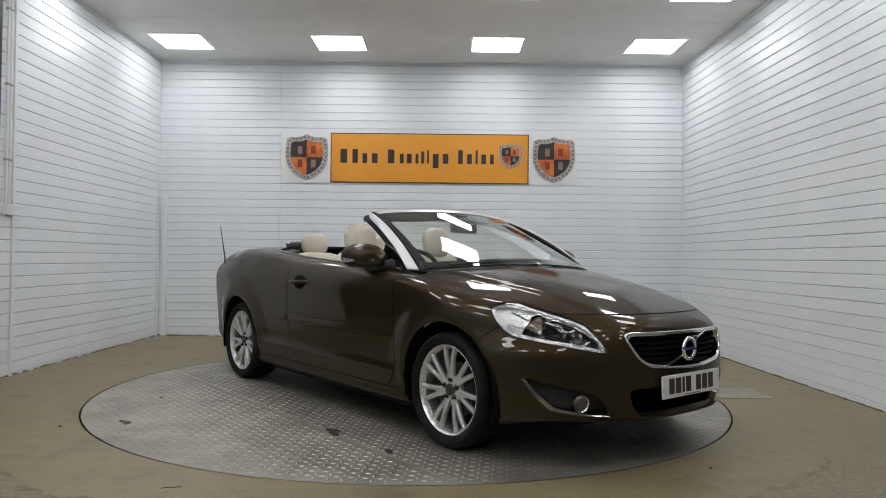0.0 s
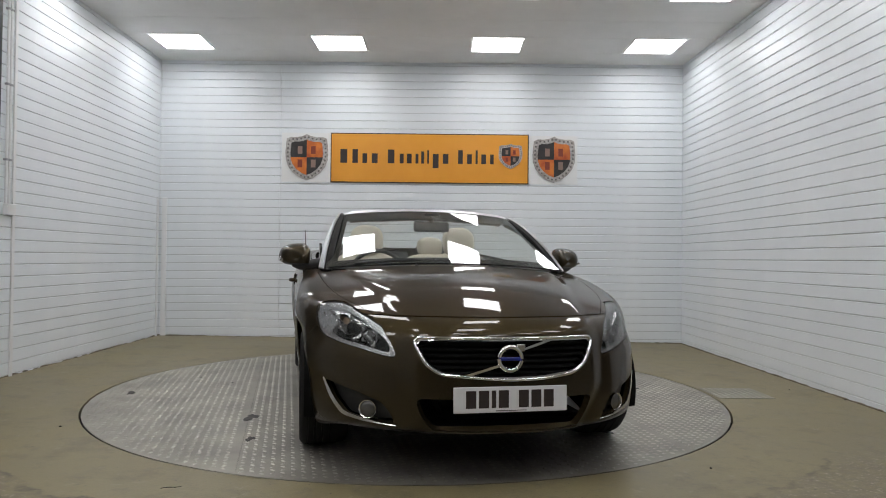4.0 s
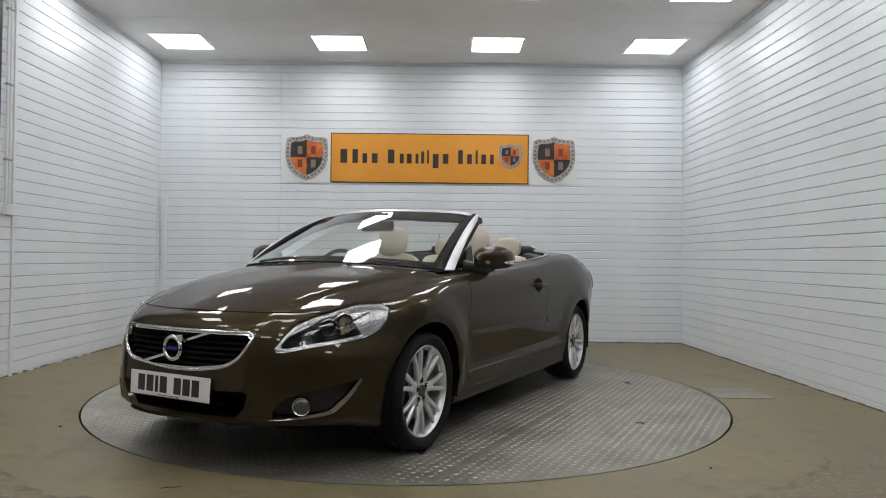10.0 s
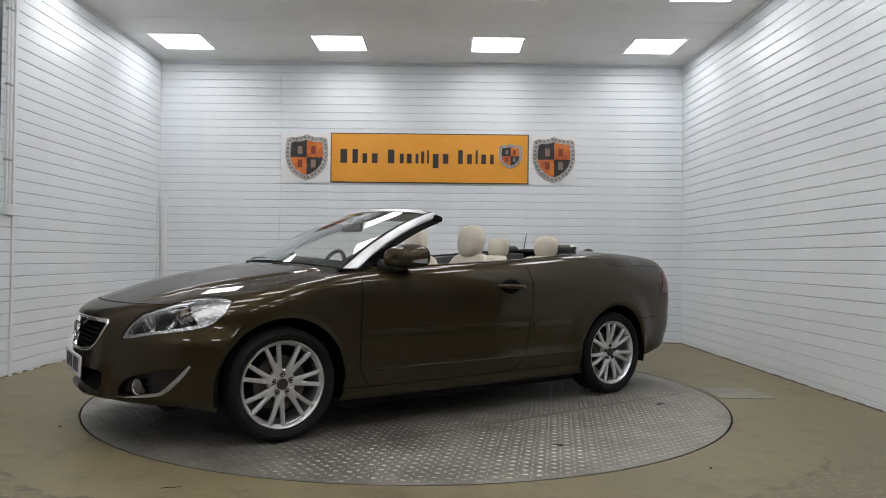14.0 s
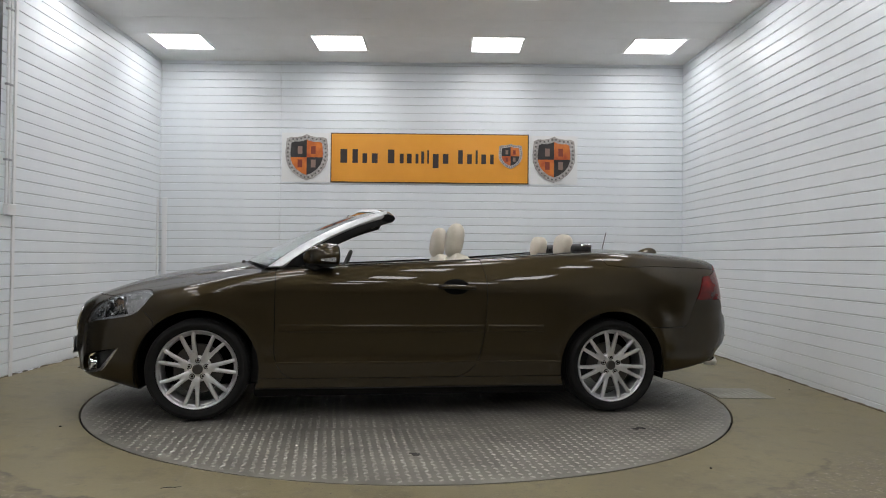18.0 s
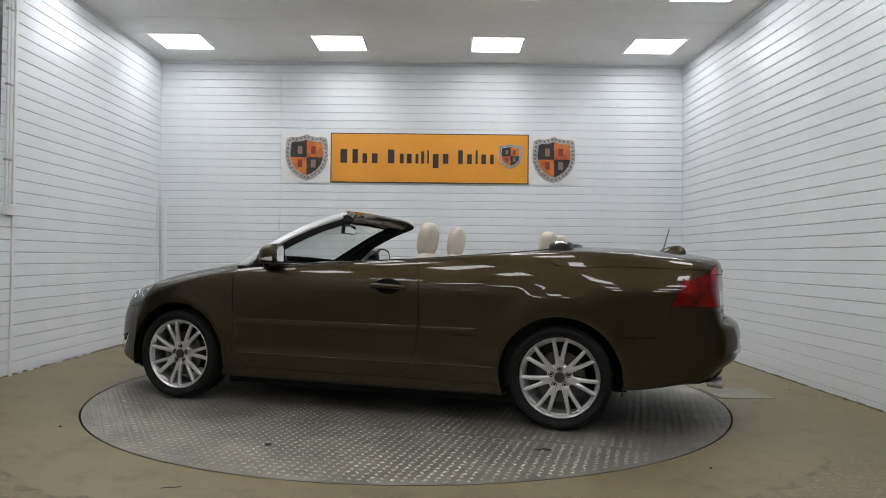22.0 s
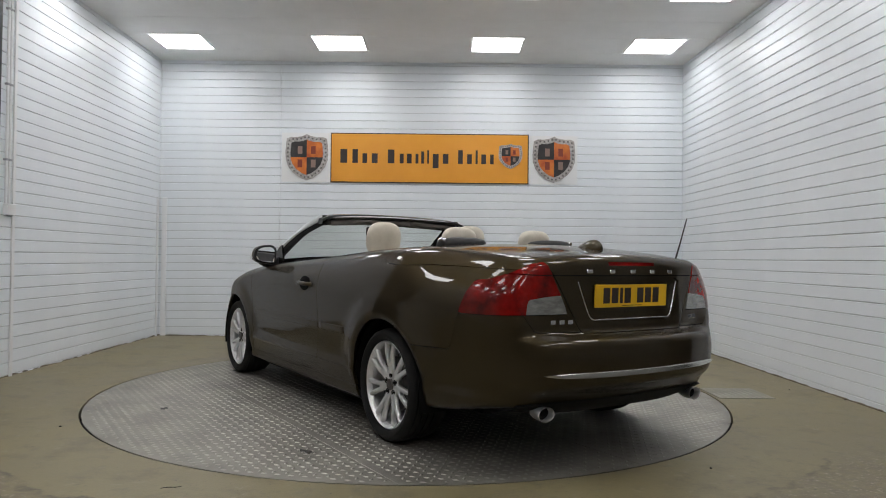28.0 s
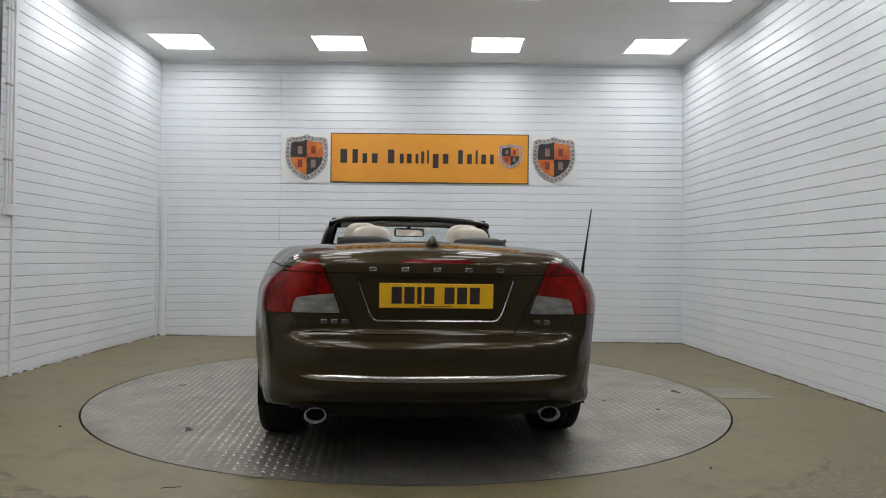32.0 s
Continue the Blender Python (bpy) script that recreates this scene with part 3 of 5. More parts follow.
def room_details():
    # trunking in the corner behind the turntable
    bm = bmesh.new()
    box(bm, 0.048, 0.108, -0.014, 0.0, -0.03, 1.72, 0.003)
    t1 = link_mesh("cable_trunking", bm, WHITE_TRIM, at=wall_frame(BACK_L, BACK_R, 0, 0, 0.0125))
    tagged(t1, "white vertical cable trunking in the wall corner", "trunking", "corner trunking")
    bm = bmesh.new()
    box(bm, -0.105, -0.06, -0.012, 0.0, -0.03, 1.72, 0.003)
    t2 = link_mesh("cable_trunking", bm, WHITE_TRIM, at=wall_frame(left_near, BACK_L, (BACK_L - left_near).length, 0, 0.0125))
    tagged(t2, "white vertical cable trunking in the wall corner", "trunking", "corner trunking")
    # joint strip, conduits and a junction box on the side wall
    far = (LEFT_END - left_near).length
    at = wall_frame(left_near, BACK_L, far, 0, 0.0125)
    bm = bmesh.new()
    box(bm, -0.017, 0.017, -0.016, 0.0, -0.03, CEIL, 0.003)
    tagged(link_mesh("joint_trim", bm, WHITE_TRIM, at=at), "white vertical joint strip on the cladding", "trim", kind="structure")
    pipes = thing("wall_conduit", "white cable conduits dropping to a junction box on the wall", "conduit", at=at)
    for k, x in enumerate((-0.075, -0.115)):
        bm = bmesh.new()
        tube(bm, [(x, -0.017, 1.39), (x, -0.017, 2.2), (x, -0.017, CEIL - 0.01)], 0.011, 10)
        part("conduit", bm, WHITE_TRIM, pipes, smoothing=50)
        for z in (1.75, 2.35, 2.95):
            bm = bmesh.new()
            box(bm, x - 0.017, x + 0.017, -0.030, 0.0, z - 0.009, z + 0.009, 0.003)
            part("clip", bm, CABLE_GREY, pipes)
    bm = bmesh.new()
    box(bm, -0.128, -0.019, -0.045, 0.0, 1.310, 1.400, 0.006)
    part("junction_box", bm, WHITE_TRIM, pipes, "white junction box")
    # chequer cover in the floor
    cover = thing("floor_plate", "small chequer-plate cover in the concrete floor", "floor plate", at=pose(2.055, 5.36, 0.0, 0, 0, 1.5))
    bm = bmesh.new()
    box(bm, 0.0, 0.42, -0.195, 0.205, 0.0005, 0.005, 0.001)
    plate_ob = part("cover", bm, STEEL, cover)
    tread_mesh(plate_ob, 0.0, 0.42, -0.195, 0.205, 45, 0.0052, None)
    # grit on the floor
    rnd = random.Random(5)
    for x, y, r in ((2.151, 8.50, 0.012), (-2.18, 4.02, 0.007), (1.318, 3.405, 0.007), (2.764, 5.55, 0.006), (2.99, 5.174, 0.008)):
        bm = bmesh.new()
        bmesh.ops.create_icosphere(bm, subdivisions=2, radius=r)
        for v in bm.verts:
            v.co *= rnd.uniform(0.75, 1.2)
            v.co.z = v.co.z * 0.5
        low = min(v.co.z for v in bm.verts)
        tagged(link_mesh("grit", bm, PIT, at=pose(x, y, -low)), "small dark crumb of dirt on the concrete floor", "debris", "dirt on the floor")

    # a thin twig, and uneven beads added as the grime line along the walls' foot
    bm = bmesh.new()
    tube(bm, [(0, 0, 0.002), (0.03, 0.003, 0.003), (0.062, -0.002, 0.002), (0.085, 0.004, 0.002)], [0.0012, 0.0018, 0.0016, 0.001], 6)
    tagged(link_mesh("twig", bm, OIL, at=pose(-1.19, 2.992, 0, 0, 0, 18)), "thin dark twig lying on the concrete floor", "debris")
    for name, a, b in (("grime_bead_back", BACK_L, BACK_R), ("grime_bead_left", left_near, BACK_L), ("grime_bead_right", BACK_R, right_near)):
        n = int((b - a).length / 0.05)
        bm = bmesh.new()
        side = Vector(((b - a).y, -(b - a).x, 0)).normalized()
        pts = [a + (b - a) * (k / n) + side * (0.013 + rnd.uniform(-0.003, 0.004)) + Vector((0, 0, 0.002)) for k in range(n + 1)]
        tube(bm, pts, [rnd.uniform(0.003, 0.011) for _ in pts], 6)
        tagged(link_mesh(name, bm, GRIME, smoothing=60), "thin uneven bead of grime along the foot of the wall", "baseboard", kind="structure")


sign()
room_details()


# ---- the car's skin: one smooth solid, cut into panels ----
def smax(a, b, r):
    h = np.maximum(r - np.abs(a - b), 0) / r
    return np.maximum(a, b) + h * h * r * 0.25


def curve(t, knots):
    """A smooth curve through (place, value) knots."""
    xs, ys = np.array([k[0] for k in knots], float), np.array([k[1] for k in knots], float)
    d = np.diff(ys) / np.diff(xs)
    m = np.concatenate([[d[0]], (d[:-1] + d[1:]) / 2, [d[-1]]])
    t = np.clip(t, xs[0], xs[-1])
    i = np.clip(np.searchsorted(xs, t) - 1, 0, len(xs) - 2)
    hgt = xs[i + 1] - xs[i]
    u = (t - xs[i]) / hgt
    return (ys[i] * (1 + 2 * u) * (1 - u) ** 2 + hgt * m[i] * u * (1 - u) ** 2 + ys[i + 1] * u * u * (3 - 2 * u) + hgt * m[i + 1] * u * u * (u - 1))


def bump(t, c, w):
    return np.exp(-((t - c) / w) ** 2)


def step(t, a, b):
    u = np.clip((t - a) / (b - a), 0, 1)
    return u * u * (3 - 2 * u)


WHEEL_X, HUB_Z = 1.32, 0.306
HALF = [(-2.3, 0.742), (-2.15, 0.783), (-2.0, 0.824), (-1.8, 0.869), (-1.6, 0.899), (-1.2, 0.918), (-0.6, 0.921), (0.3, 0.921), (0.9, 0.914), (1.3, 0.905), (1.6, 0.890), (1.9, 0.865), (2.2, 0.83)]
FLANK = [(0.15, -0.050), (0.22, -0.046), (0.30, -0.032), (0.345, -0.0265), (0.38, -0.032), (0.46, -0.0275), (0.55, -0.020), (0.66, -0.009), (0.74, -0.002), (0.79, 0.0), (0.84, -0.008), (0.88, -0.025), (0.92, -0.052), (0.97, -0.095), (1.1, -0.225)]
RIDGE = [(-2.40, 0.99), (-2.2, 1.035), (-2.0, 1.062), (-1.7, 1.085), (-1.4, 1.092), (-1.1, 1.080), (-0.4, 1.030), (0.4, 0.990), (0.9, 0.972), (1.1, 0.958), (1.31, 0.927),
         (1.52, 0.891), (1.74, 0.843), (1.95, 0.778), (2.08, 0.730), (2.16, 0.697), (2.3, 0.64)]
CROWN = [(-2.3, 0.10), (-1.9, 0.085), (-1.2, 0.06), (0.5, 0.07), (0.9, 0.092), (1.3, 0.125), (1.8, 0.165), (2.2, 0.21)]
NOSE = [(0.12, 2.02), (0.18, 2.10), (0.24, 2.165), (0.32, 2.185), (0.44, 2.182), (0.56, 2.170), (0.66, 2.152), (0.70, 2.140), (0.80, 2.10), (0.95, 2.03)]
TAIL = [(0.12, 2.10), (0.20, 2.19), (0.28, 2.245), (0.36, 2.295), (0.42, 2.362), (0.50, 2.380), (0.58, 2.378), (0.625, 2.360), (0.655, 2.300), (0.70, 2.284), (0.75, 2.282), (0.88, 2.275), (0.98, 2.266), (1.03, 2.25), (1.12, 2.18)]

TAIL_SIDE = [(0.12, 2.10), (0.20, 2.19), (0.28, 2.24), (0.36, 2.285), (0.44, 2.335), (0.52, 2.348), (0.60, 2.340), (0.68, 2.322), (0.75, 2.304), (0.88, 2.282), (0.98, 2.266), (1.03, 2.245), (1.12, 2.17)]


def low_edge(x):
    """How high the body's lower edge lies above the ground."""
    return 0.175 + 0.075 * step(-x, 1.50, 1.66) + 0.055 * step(-x, 1.7, 2.15) + 0.045 * step(x, 1.6, 1.9)


def body_field(p):
    x, y, z = p[..., 0], np.abs(p[..., 1]), p[..., 2]
    half = curve(x, HALF) + curve(z, FLANK)
    half = half + (0.45 + 0.25 * step(-x, 0.4, 1.1)) * step(-x, -1.0, -0.6) * step(x, -1.8, -1.35) * curve(z, [(0.80, 0.0), (0.84, 0.002), (0.88, 0.012), (0.92, 0.032), (0.96, 0.056), (1.0, 0.074), (1.03, 0.080), (1.1, 0.07)])
    half = half + 0.018 * step(x, 1.05, 1.5) * step(-z, -0.66, -0.48)
    for wx in (WHEEL_X, -WHEEL_X):
        r = np.hypot(x - wx, z - HUB_Z)
        half = half + 0.012 * bump(r, 0.385, 0.035) * step(z, 0.2, 0.4) + 0.019 * bump(r, 0.43, 0.075) * step(z, 0.3, 0.5)
    side = y - half
    nose_block = 0.027 * step(-y, -0.50 + 0.10 * step(-z, -0.45, -0.25), -0.40 + 0.10 * step(-z, -0.45, -0.25)) * step(-z, -0.76, -0.66)
    front = (x - (curve(z, NOSE) - 0.010 + nose_block - (0.80 - 0.10 * step(-z, -0.66, -0.52)) * y ** 2.9)) * 0.9
    tail = curve(z, TAIL) + (curve(z, TAIL_SIDE) - curve(z, TAIL)) * step(y, 0.52, 0.74)
    rear = (-x - (tail - (0.235 + 0.045 * step(-z, -0.70, -0.60)) * y ** 2.6)) * 0.9
    ridge = curve(x, RIDGE) - curve(x, CROWN) * y ** 2
    on_hood = step(x, 0.75, 1.1) * step(-x, -2.1, -1.8)
    edge = 0.62 - 0.20 * step(x, 1.0, 2.1)
    ridge = ridge + on_hood * 0.011 * (step(-y, -edge - 0.045, -edge + 0.02) - 0.6)
    top = (z - ridge) * 0.97
    low = low_edge(x) - z
    f = smax(side, front, 0.16)
    f = smax(f, rear, 0.13)
    f = smax(f, top, 0.040 + 0.05 * step(x, 1.0, 1.6) * step(y, 0.25, 0.55))
    return smax(f, low, 0.03)


def gradient(field, p, h=1e-4):
    g = np.empty_like(p)
    for i in range(3):
        d = np.zeros(3)
        d[i] = h
        g[:, i] = (field(p + d) - field(p - d)) / (2 * h)
    return g


def settle_on(field, p, rounds=4):
    for _ in range(rounds):
        g = gradient(field, p)
        p = p - (field(p) / np.maximum((g * g).sum(1), 1e-6))[:, None] * g
    return p


def surface_net(field, lo, hi, h):
    """Quads on the zero level of a field, on a grid of step h."""
    axes = [np.arange(a, b + h, h) for a, b in zip(lo, hi)]
    grid = np.stack(np.meshgrid(*axes, indexing="ij"), -1)
    f = field(grid)
    inside = f < 0
    n = [len(a) for a in axes]
    corner = [(i, j, k) for i in (0, 1) for j in (0, 1) for k in (0, 1)]
    count = sum(inside[i:n[0] - 1 + i, j:n[1] - 1 + j, k:n[2] - 1 + k].astype(int) for i, j, k in corner)
    active = (count > 0) & (count < 8)
    cells = np.argwhere(active)
    index = -np.ones(active.shape, int)
    index[tuple(cells.T)] = np.arange(len(cells))
    total, hits = np.zeros((len(cells), 3)), np.zeros(len(cells))
    for a in corner:
        for ax in range(3):
            if a[ax]:
                continue
            b = list(a)
            b[ax] = 1
            ia, ib = cells + a, cells + b
            fa, fb = f[tuple(ia.T)], f[tuple(ib.T)]
            cross = (fa < 0) != (fb < 0)
            t = np.where(cross, fa / np.where(cross, fa - fb, 1), 0)
            total += np.where(cross[:, None], ia + t[:, None] * (ib - ia), 0)
            hits += cross
    verts = np.array(lo) + h * total / hits[:, None]
    verts = settle_on(field, verts)
    faces = []
    for ax in range(3):
        u, v = (ax + 1) % 3, (ax + 2) % 3
        sl = [slice(None)] * 3
        sl[ax] = slice(0, n[ax] - 1)
        sh = [slice(None)] * 3
        sh[ax] = slice(1, n[ax])
        flips = inside[tuple(sl)] != inside[tuple(sh)]
        e = np.argwhere(flips)
        e = e[(e[:, u] > 0) & (e[:, v] > 0) & (e[:, u] < n[u] - 1) & (e[:, v] < n[v] - 1)]
        out = inside[tuple(sl)][tuple(e.T)]
        du, dv = np.eye(3, dtype=int)[u], np.eye(3, dtype=int)[v]
        q = np.stack([index[tuple((e - du - dv).T)], index[tuple((e - dv).T)], index[tuple(e.T)], index[tuple((e - du).T)]], 1)
        q = np.where(out[:, None], q, q[:, ::-1])
        faces += [tuple(r) for r in q[(q >= 0).all(1)].tolist()]
    return verts, faces


def inside_polygon(px, py, poly):
    """Signed distance to a polygon, negative inside."""
    poly = np.array(poly, float)
    d = np.full(px.shape, 1e9)
    odd = np.zeros(px.shape, bool)
    for (ax, ay), (bx, by) in zip(poly, np.roll(poly, -1, 0)):
        ex, ey = bx - ax, by - ay
        wx, wy = px - ax, py - ay
        t = np.clip((wx * ex + wy * ey) / max(ex * ex + ey * ey, 1e-12), 0, 1)
        d = np.minimum(d, np.hypot(wx - t * ex, wy - t * ey))
        cond = (ay <= py) != (by <= py)
        with np.errstate(divide="ignore", invalid="ignore"):
            odd ^= cond & (px < ax + (py - ay) * ex / (ey if ey else 1e-12))
    return np.where(odd, -d, d)


def rounded(poly, n=8):
    """A closed smooth outline through the points of poly."""
    p = np.array(poly, float)
    k = len(p)
    out = []
    for i in range(k):
        a, b, c, d = p[i - 1], p[i], p[(i + 1) % k], p[(i + 2) % k]
        for f in np.arange(n) / n:
            out.append(0.5 * (2 * b + (c - a) * f + (2 * a - 5 * b + 4 * c - d) * f ** 2 + (3 * b - a - 3 * c + d) * f ** 3))
    return np.array(out)


def soft_corners(poly, r=0.03, n=4):
    """A polygon with its corners rounded by r."""
    p = [np.array(q, float) for q in poly]
    out = []
    for i, b in enumerate(p):
        a, c = p[i - 1], p[(i + 1) % len(p)]
        u, v = a - b, c - b
        k = min(r, np.linalg.norm(u) * 0.45, np.linalg.norm(v) * 0.45)
        s, e = b + u / np.linalg.norm(u) * k, b + v / np.linalg.norm(v) * k
        for t in np.linspace(0, 1, n + 1):
            out.append((1 - t) ** 2 * s + 2 * t * (1 - t) * b + t * t * e)
    return np.array(out)


class Skin:
    """Half of the car's surface (its left side), which can be cut along level lines."""

    def __init__(self, field, lo, hi, h):
        self.field = field
        v, self.faces = surface_net(field, lo, hi, h)
        self.v = [v]
        self.count = len(v)
        self.all = v

    def split(self, faces, level):
        """The faces where level is negative, and those where it is positive."""
        g = level(self.all)
        g = np.where(np.abs(g) < 1e-5, 1e-5, g)
        neg, pos, made, fresh = [], [], {}, []
        lo = g < 0
        for f in faces:
            s = [lo[i] for i in f]
            if all(s):
                neg.append(f)
            elif not any(s):
                pos.append(f)
            else:
                a, b = [], []
                for i, j in zip(f, f[1:] + f[:1]):
                    (a if lo[i] else b).append(i)
                    if lo[i] != lo[j]:
                        key = (min(i, j), max(i, j))
                        if key not in made:
                            t = g[i] / (g[i] - g[j])
                            made[key] = self.count + len(fresh)
                            fresh.append(self.all[i] + t * (self.all[j] - self.all[i]))
                        a.append(made[key])
                        b.append(made[key])
                if len(a) > 2:
                    neg.append(tuple(a))
                if len(b) > 2:
                    pos.append(tuple(b))
        if fresh:
            self.all = np.vstack([self.all, settle_on(self.field, np.array(fresh), 2)])
            self.count = len(self.all)
        return neg, pos

    def mesh(self, name, faces, material, sides=(1, -1), lift=0.0, rim=0.0):
        """A mesh of these faces, on one side or on both, lifted off the surface, with an edge turned in by rim."""
        used = sorted({i for f in faces for i in f})
        back = {i: k for k, i in enumerate(used)}
        p = self.all[used]
        g = gradient(self.field, p)
        nrm = g / np.linalg.norm(g, axis=1)[:, None]
        p = p + lift * nrm
        vs, fs, ns = [], [], []
        for s in sides:
            base = len(vs)
            flip = np.array([1, s, 1])
            vs += (p * flip).tolist()
            ns += (nrm * flip).tolist()
            order = 1 if s > 0 else -1
            fs += [tuple(base + back[i] for i in f)[::order] for f in faces]
            if rim:
                seen = {}
                for f in faces:
                    for i, j in zip(f, f[1:] + f[:1]):
                        k = (min(i, j), max(i, j))
                        seen[k] = None if k in seen else (i, j)
                for e in seen.values():
                    if e is None:
                        continue
                    i, j = back[e[0]], back[e[1]]
                    if abs(p[i][1]) < 1e-4 and abs(p[j][1]) < 1e-4:
                        continue
                    t = len(vs)
                    for q, d in ((i, 0), (j, 0), (j, rim), (i, rim)):
                        vs.append(((p[q] - d * nrm[q]) * flip).tolist())
                    w = np.cross(p[j] - p[i], nrm[i]) * flip
                    w = w / max(np.linalg.norm(w), 1e-9)
                    ns += [w.tolist()] * 4
                    fs.append((t, t + 3, t + 2, t + 1)[::order])
        me = bpy.data.meshes.new(name)
        me.from_pydata(vs, [], fs)
        me.materials.append(material)
        smooth(me)
        me.normals_split_custom_set_from_vertices(ns)
        me.update()
        return me


def body_panels(car):
    skin = Skin(body_field, (-2.46, -0.06, 0.10), (2.32, 1.02, 1.18), 0.022)
    seams = []

    def carve(faces, level, gap=0.0022):
        inner, rest = skin.split(faces, lambda p: level(p) + gap)
        seam, outer = skin.split(rest, lambda p: level(p) - gap)
        seams.extend(seam)
        return inner, outer

    def poly(outline, a, b, keep):
        """Level of an outline in the plane of a(p), b(p), within the region where keep(p) is negative."""
        return lambda p: np.maximum(inside_polygon(a(p), b(p), outline), keep(p))

    def x(p): return p[:, 0]
    def y(p): return p[:, 1]
    def z(p): return p[:, 2]

    def put(name, faces, material, sides=(1, -1), lift=0.0, rim=0.012, label="", parent=car):
        ob = new(name, skin.mesh(name, faces, material, sides, lift, rim))
        ob.parent = parent
        if label:
            ob["label"] = label
        return ob

    rest, _ = skin.split(skin.faces, lambda p: -p[:, 1])
    under, rest = skin.split(rest, lambda p: z(p) - low_edge(x(p)) - 0.012)
    for wx in (WHEEL_X, -WHEEL_X):
        _, rest = skin.split(rest, lambda p: np.maximum(np.hypot(x(p) - wx, z(p) - HUB_Z) - 0.362, 0.5 - y(p)))
        _, under = skin.split(under, lambda p: np.maximum(np.hypot(x(p) - wx, z(p) - HUB_Z) - 0.362, 0.5 - y(p)))
    put("underbody", under, BLACK, rim=0, label="black underbody")

    opening = rounded([(1.00, -0.3), (0.985, 0.0), (0.95, 0.35), (0.86, 0.62), (0.70, 0.742), (-0.2, 0.765), (-0.80, 0.735), (-1.08, 0.65), (-1.20, 0.42), (-1.23, 0.0), (-1.23, -0.3)])
    hole = poly(opening, x, y, lambda p: 0.85 - z(p))
    _, rest = skin.split(rest, hole)
    seal, rest = carve(rest, lambda p: np.maximum(hole(p) - 0.034, x(p) - 0.80))
    put("belt_seal", seal, GLOSS_BLACK, lift=0.003, label="black rubber belt seal")

    # lamps
    head = soft_corners([(-1.590, 0.553), (-1.52, 0.625), (-1.43, 0.687), (-1.28, 0.727), (-1.15, 0.752), (-0.99, 0.779), (-0.85, 0.781), (-0.775, 0.764), (-0.80, 0.70),
                         (-0.87, 0.645), (-0.95, 0.622), (-1.10, 0.604), (-1.32, 0.583), (-1.49, 0.561)], 0.02)
    head_level = poly(head, lambda p: y(p) - x(p), z, lambda p: 1.4 - x(p))
    head_l, rest = carve(rest, head_level, 0.0015)
    tail = soft_corners([(1.10, 0.742), (1.40, 0.742), (1.828, 0.745), (1.785, 0.83), (1.738, 0.91), (1.708, 0.965), (1.672, 0.990), (1.60, 0.982), (1.475, 0.942), (1.33, 0.908), (1.225, 0.902), (1.16, 0.84)], 0.015)
    tail_l, rest = carve(rest, poly(tail, lambda p: -x(p) - y(p), z, lambda p: x(p) + 1.7), 0.0018)

    # grille, intake, fog recess
    grille = soft_corners([(-0.41, 0.648), (0.41, 0.648), (0.425, 0.625), (0.375, 0.53), (0.31, 0.490), (0.15, 0.470), (0.0, 0.466), (-0.31, 0.49), (-0.375, 0.53), (-0.425, 0.625)], 0.03)
    front = lambda p: 1.85 - x(p)
    outer, rest = carve(rest, poly(grille, y, z, front), 0.001)
    mesh_in, ring = skin.split(outer, lambda p: poly(grille, y, z, front)(p) + 0.013)
    surround = put("grille_surround", ring, CHROME, lift=0.003, rim=0.03, label="chrome grille surround")
    bm = bmesh.new()
    tube(bm, [(skin_x(abs(a), b) + 0.004, a, b) for a, b in rounded_path([tuple(q) for q in grille * np.array([0.988, 1.0])], 120)], 0.0075, 10, True)
    part("rim", bm, CHROME, surround, "rounded chrome rim", smoothing=70)
    intake = soft_corners([(-0.415, 0.385), (0.415, 0.385), (0.385, 0.30), (0.33, 0.236), (-0.33, 0.236), (-0.385, 0.30)], 0.03)
    mesh_low, rest = carve(rest, poly(intake, y, z, front), 0.0005)
    fog = soft_corners([(0.795, 0.428), (0.66, 0.392), (0.555, 0.358), (0.52, 0.32), (0.490, 0.262), (0.60, 0.262), (0.70, 0.280), (0.755, 0.345)], 0.02)
    fog_in, rest = carve(rest, poly(fog, y, z, lambda p: 1.6 - x(p)), 0.0005)

    # panels
    hood_side = [(0.9, 0.80), (1.3, 0.765), (1.6, 0.70), (1.9, 0.565), (2.12, 0.44)]
    hood, rest = carve(rest, lambda p: np.maximum.reduce([0.733 - z(p), y(p) - curve(x(p), hood_side), 1.13 - 0.30 * y(p) ** 2 - x(p)]), 0.0018)
    cowl, rest = skin.split(rest, lambda p: np.maximum.reduce([y(p) - 0.775, 0.8 - x(p), x(p) - 1.2, 0.9 - z(p)]))
    put("cowl", cowl, BLACK, lift=-0.012, rim=0, label="black windscreen cowl")
    put("hood", hood, PAINT)
    door = soft_corners([(0.866, 1.20), (0.870, 0.36), (0.80, 0.247), (-0.30, 0.247), (-0.405, 0.33), (-0.452, 0.56), (-0.455, 0.86), (-0.41, 1.03), (-0.41, 1.20)], 0.09, 6)
    door_l, rest = carve(rest, poly(door, x, z, lambda p: 0.4 - y(p)))
    side_line = [(-2.3, 0.945), (-2.0, 0.958), (-1.7, 0.966), (-1.32, 0.968), (-1.275, 0.978), (-1.252, 1.02), (-1.240, 1.10), (-1.235, 1.2)]
    lid_level = lambda p: np.minimum(np.maximum(curve(x(p), side_line) - z(p), x(p) + 1.2),
                                     np.maximum.reduce([y(p) - (0.355 + 0.52 * (z(p) - 0.655)), 0.655 - z(p), x(p) + 2.05]))
    lid, rest = carve(rest, lid_level)
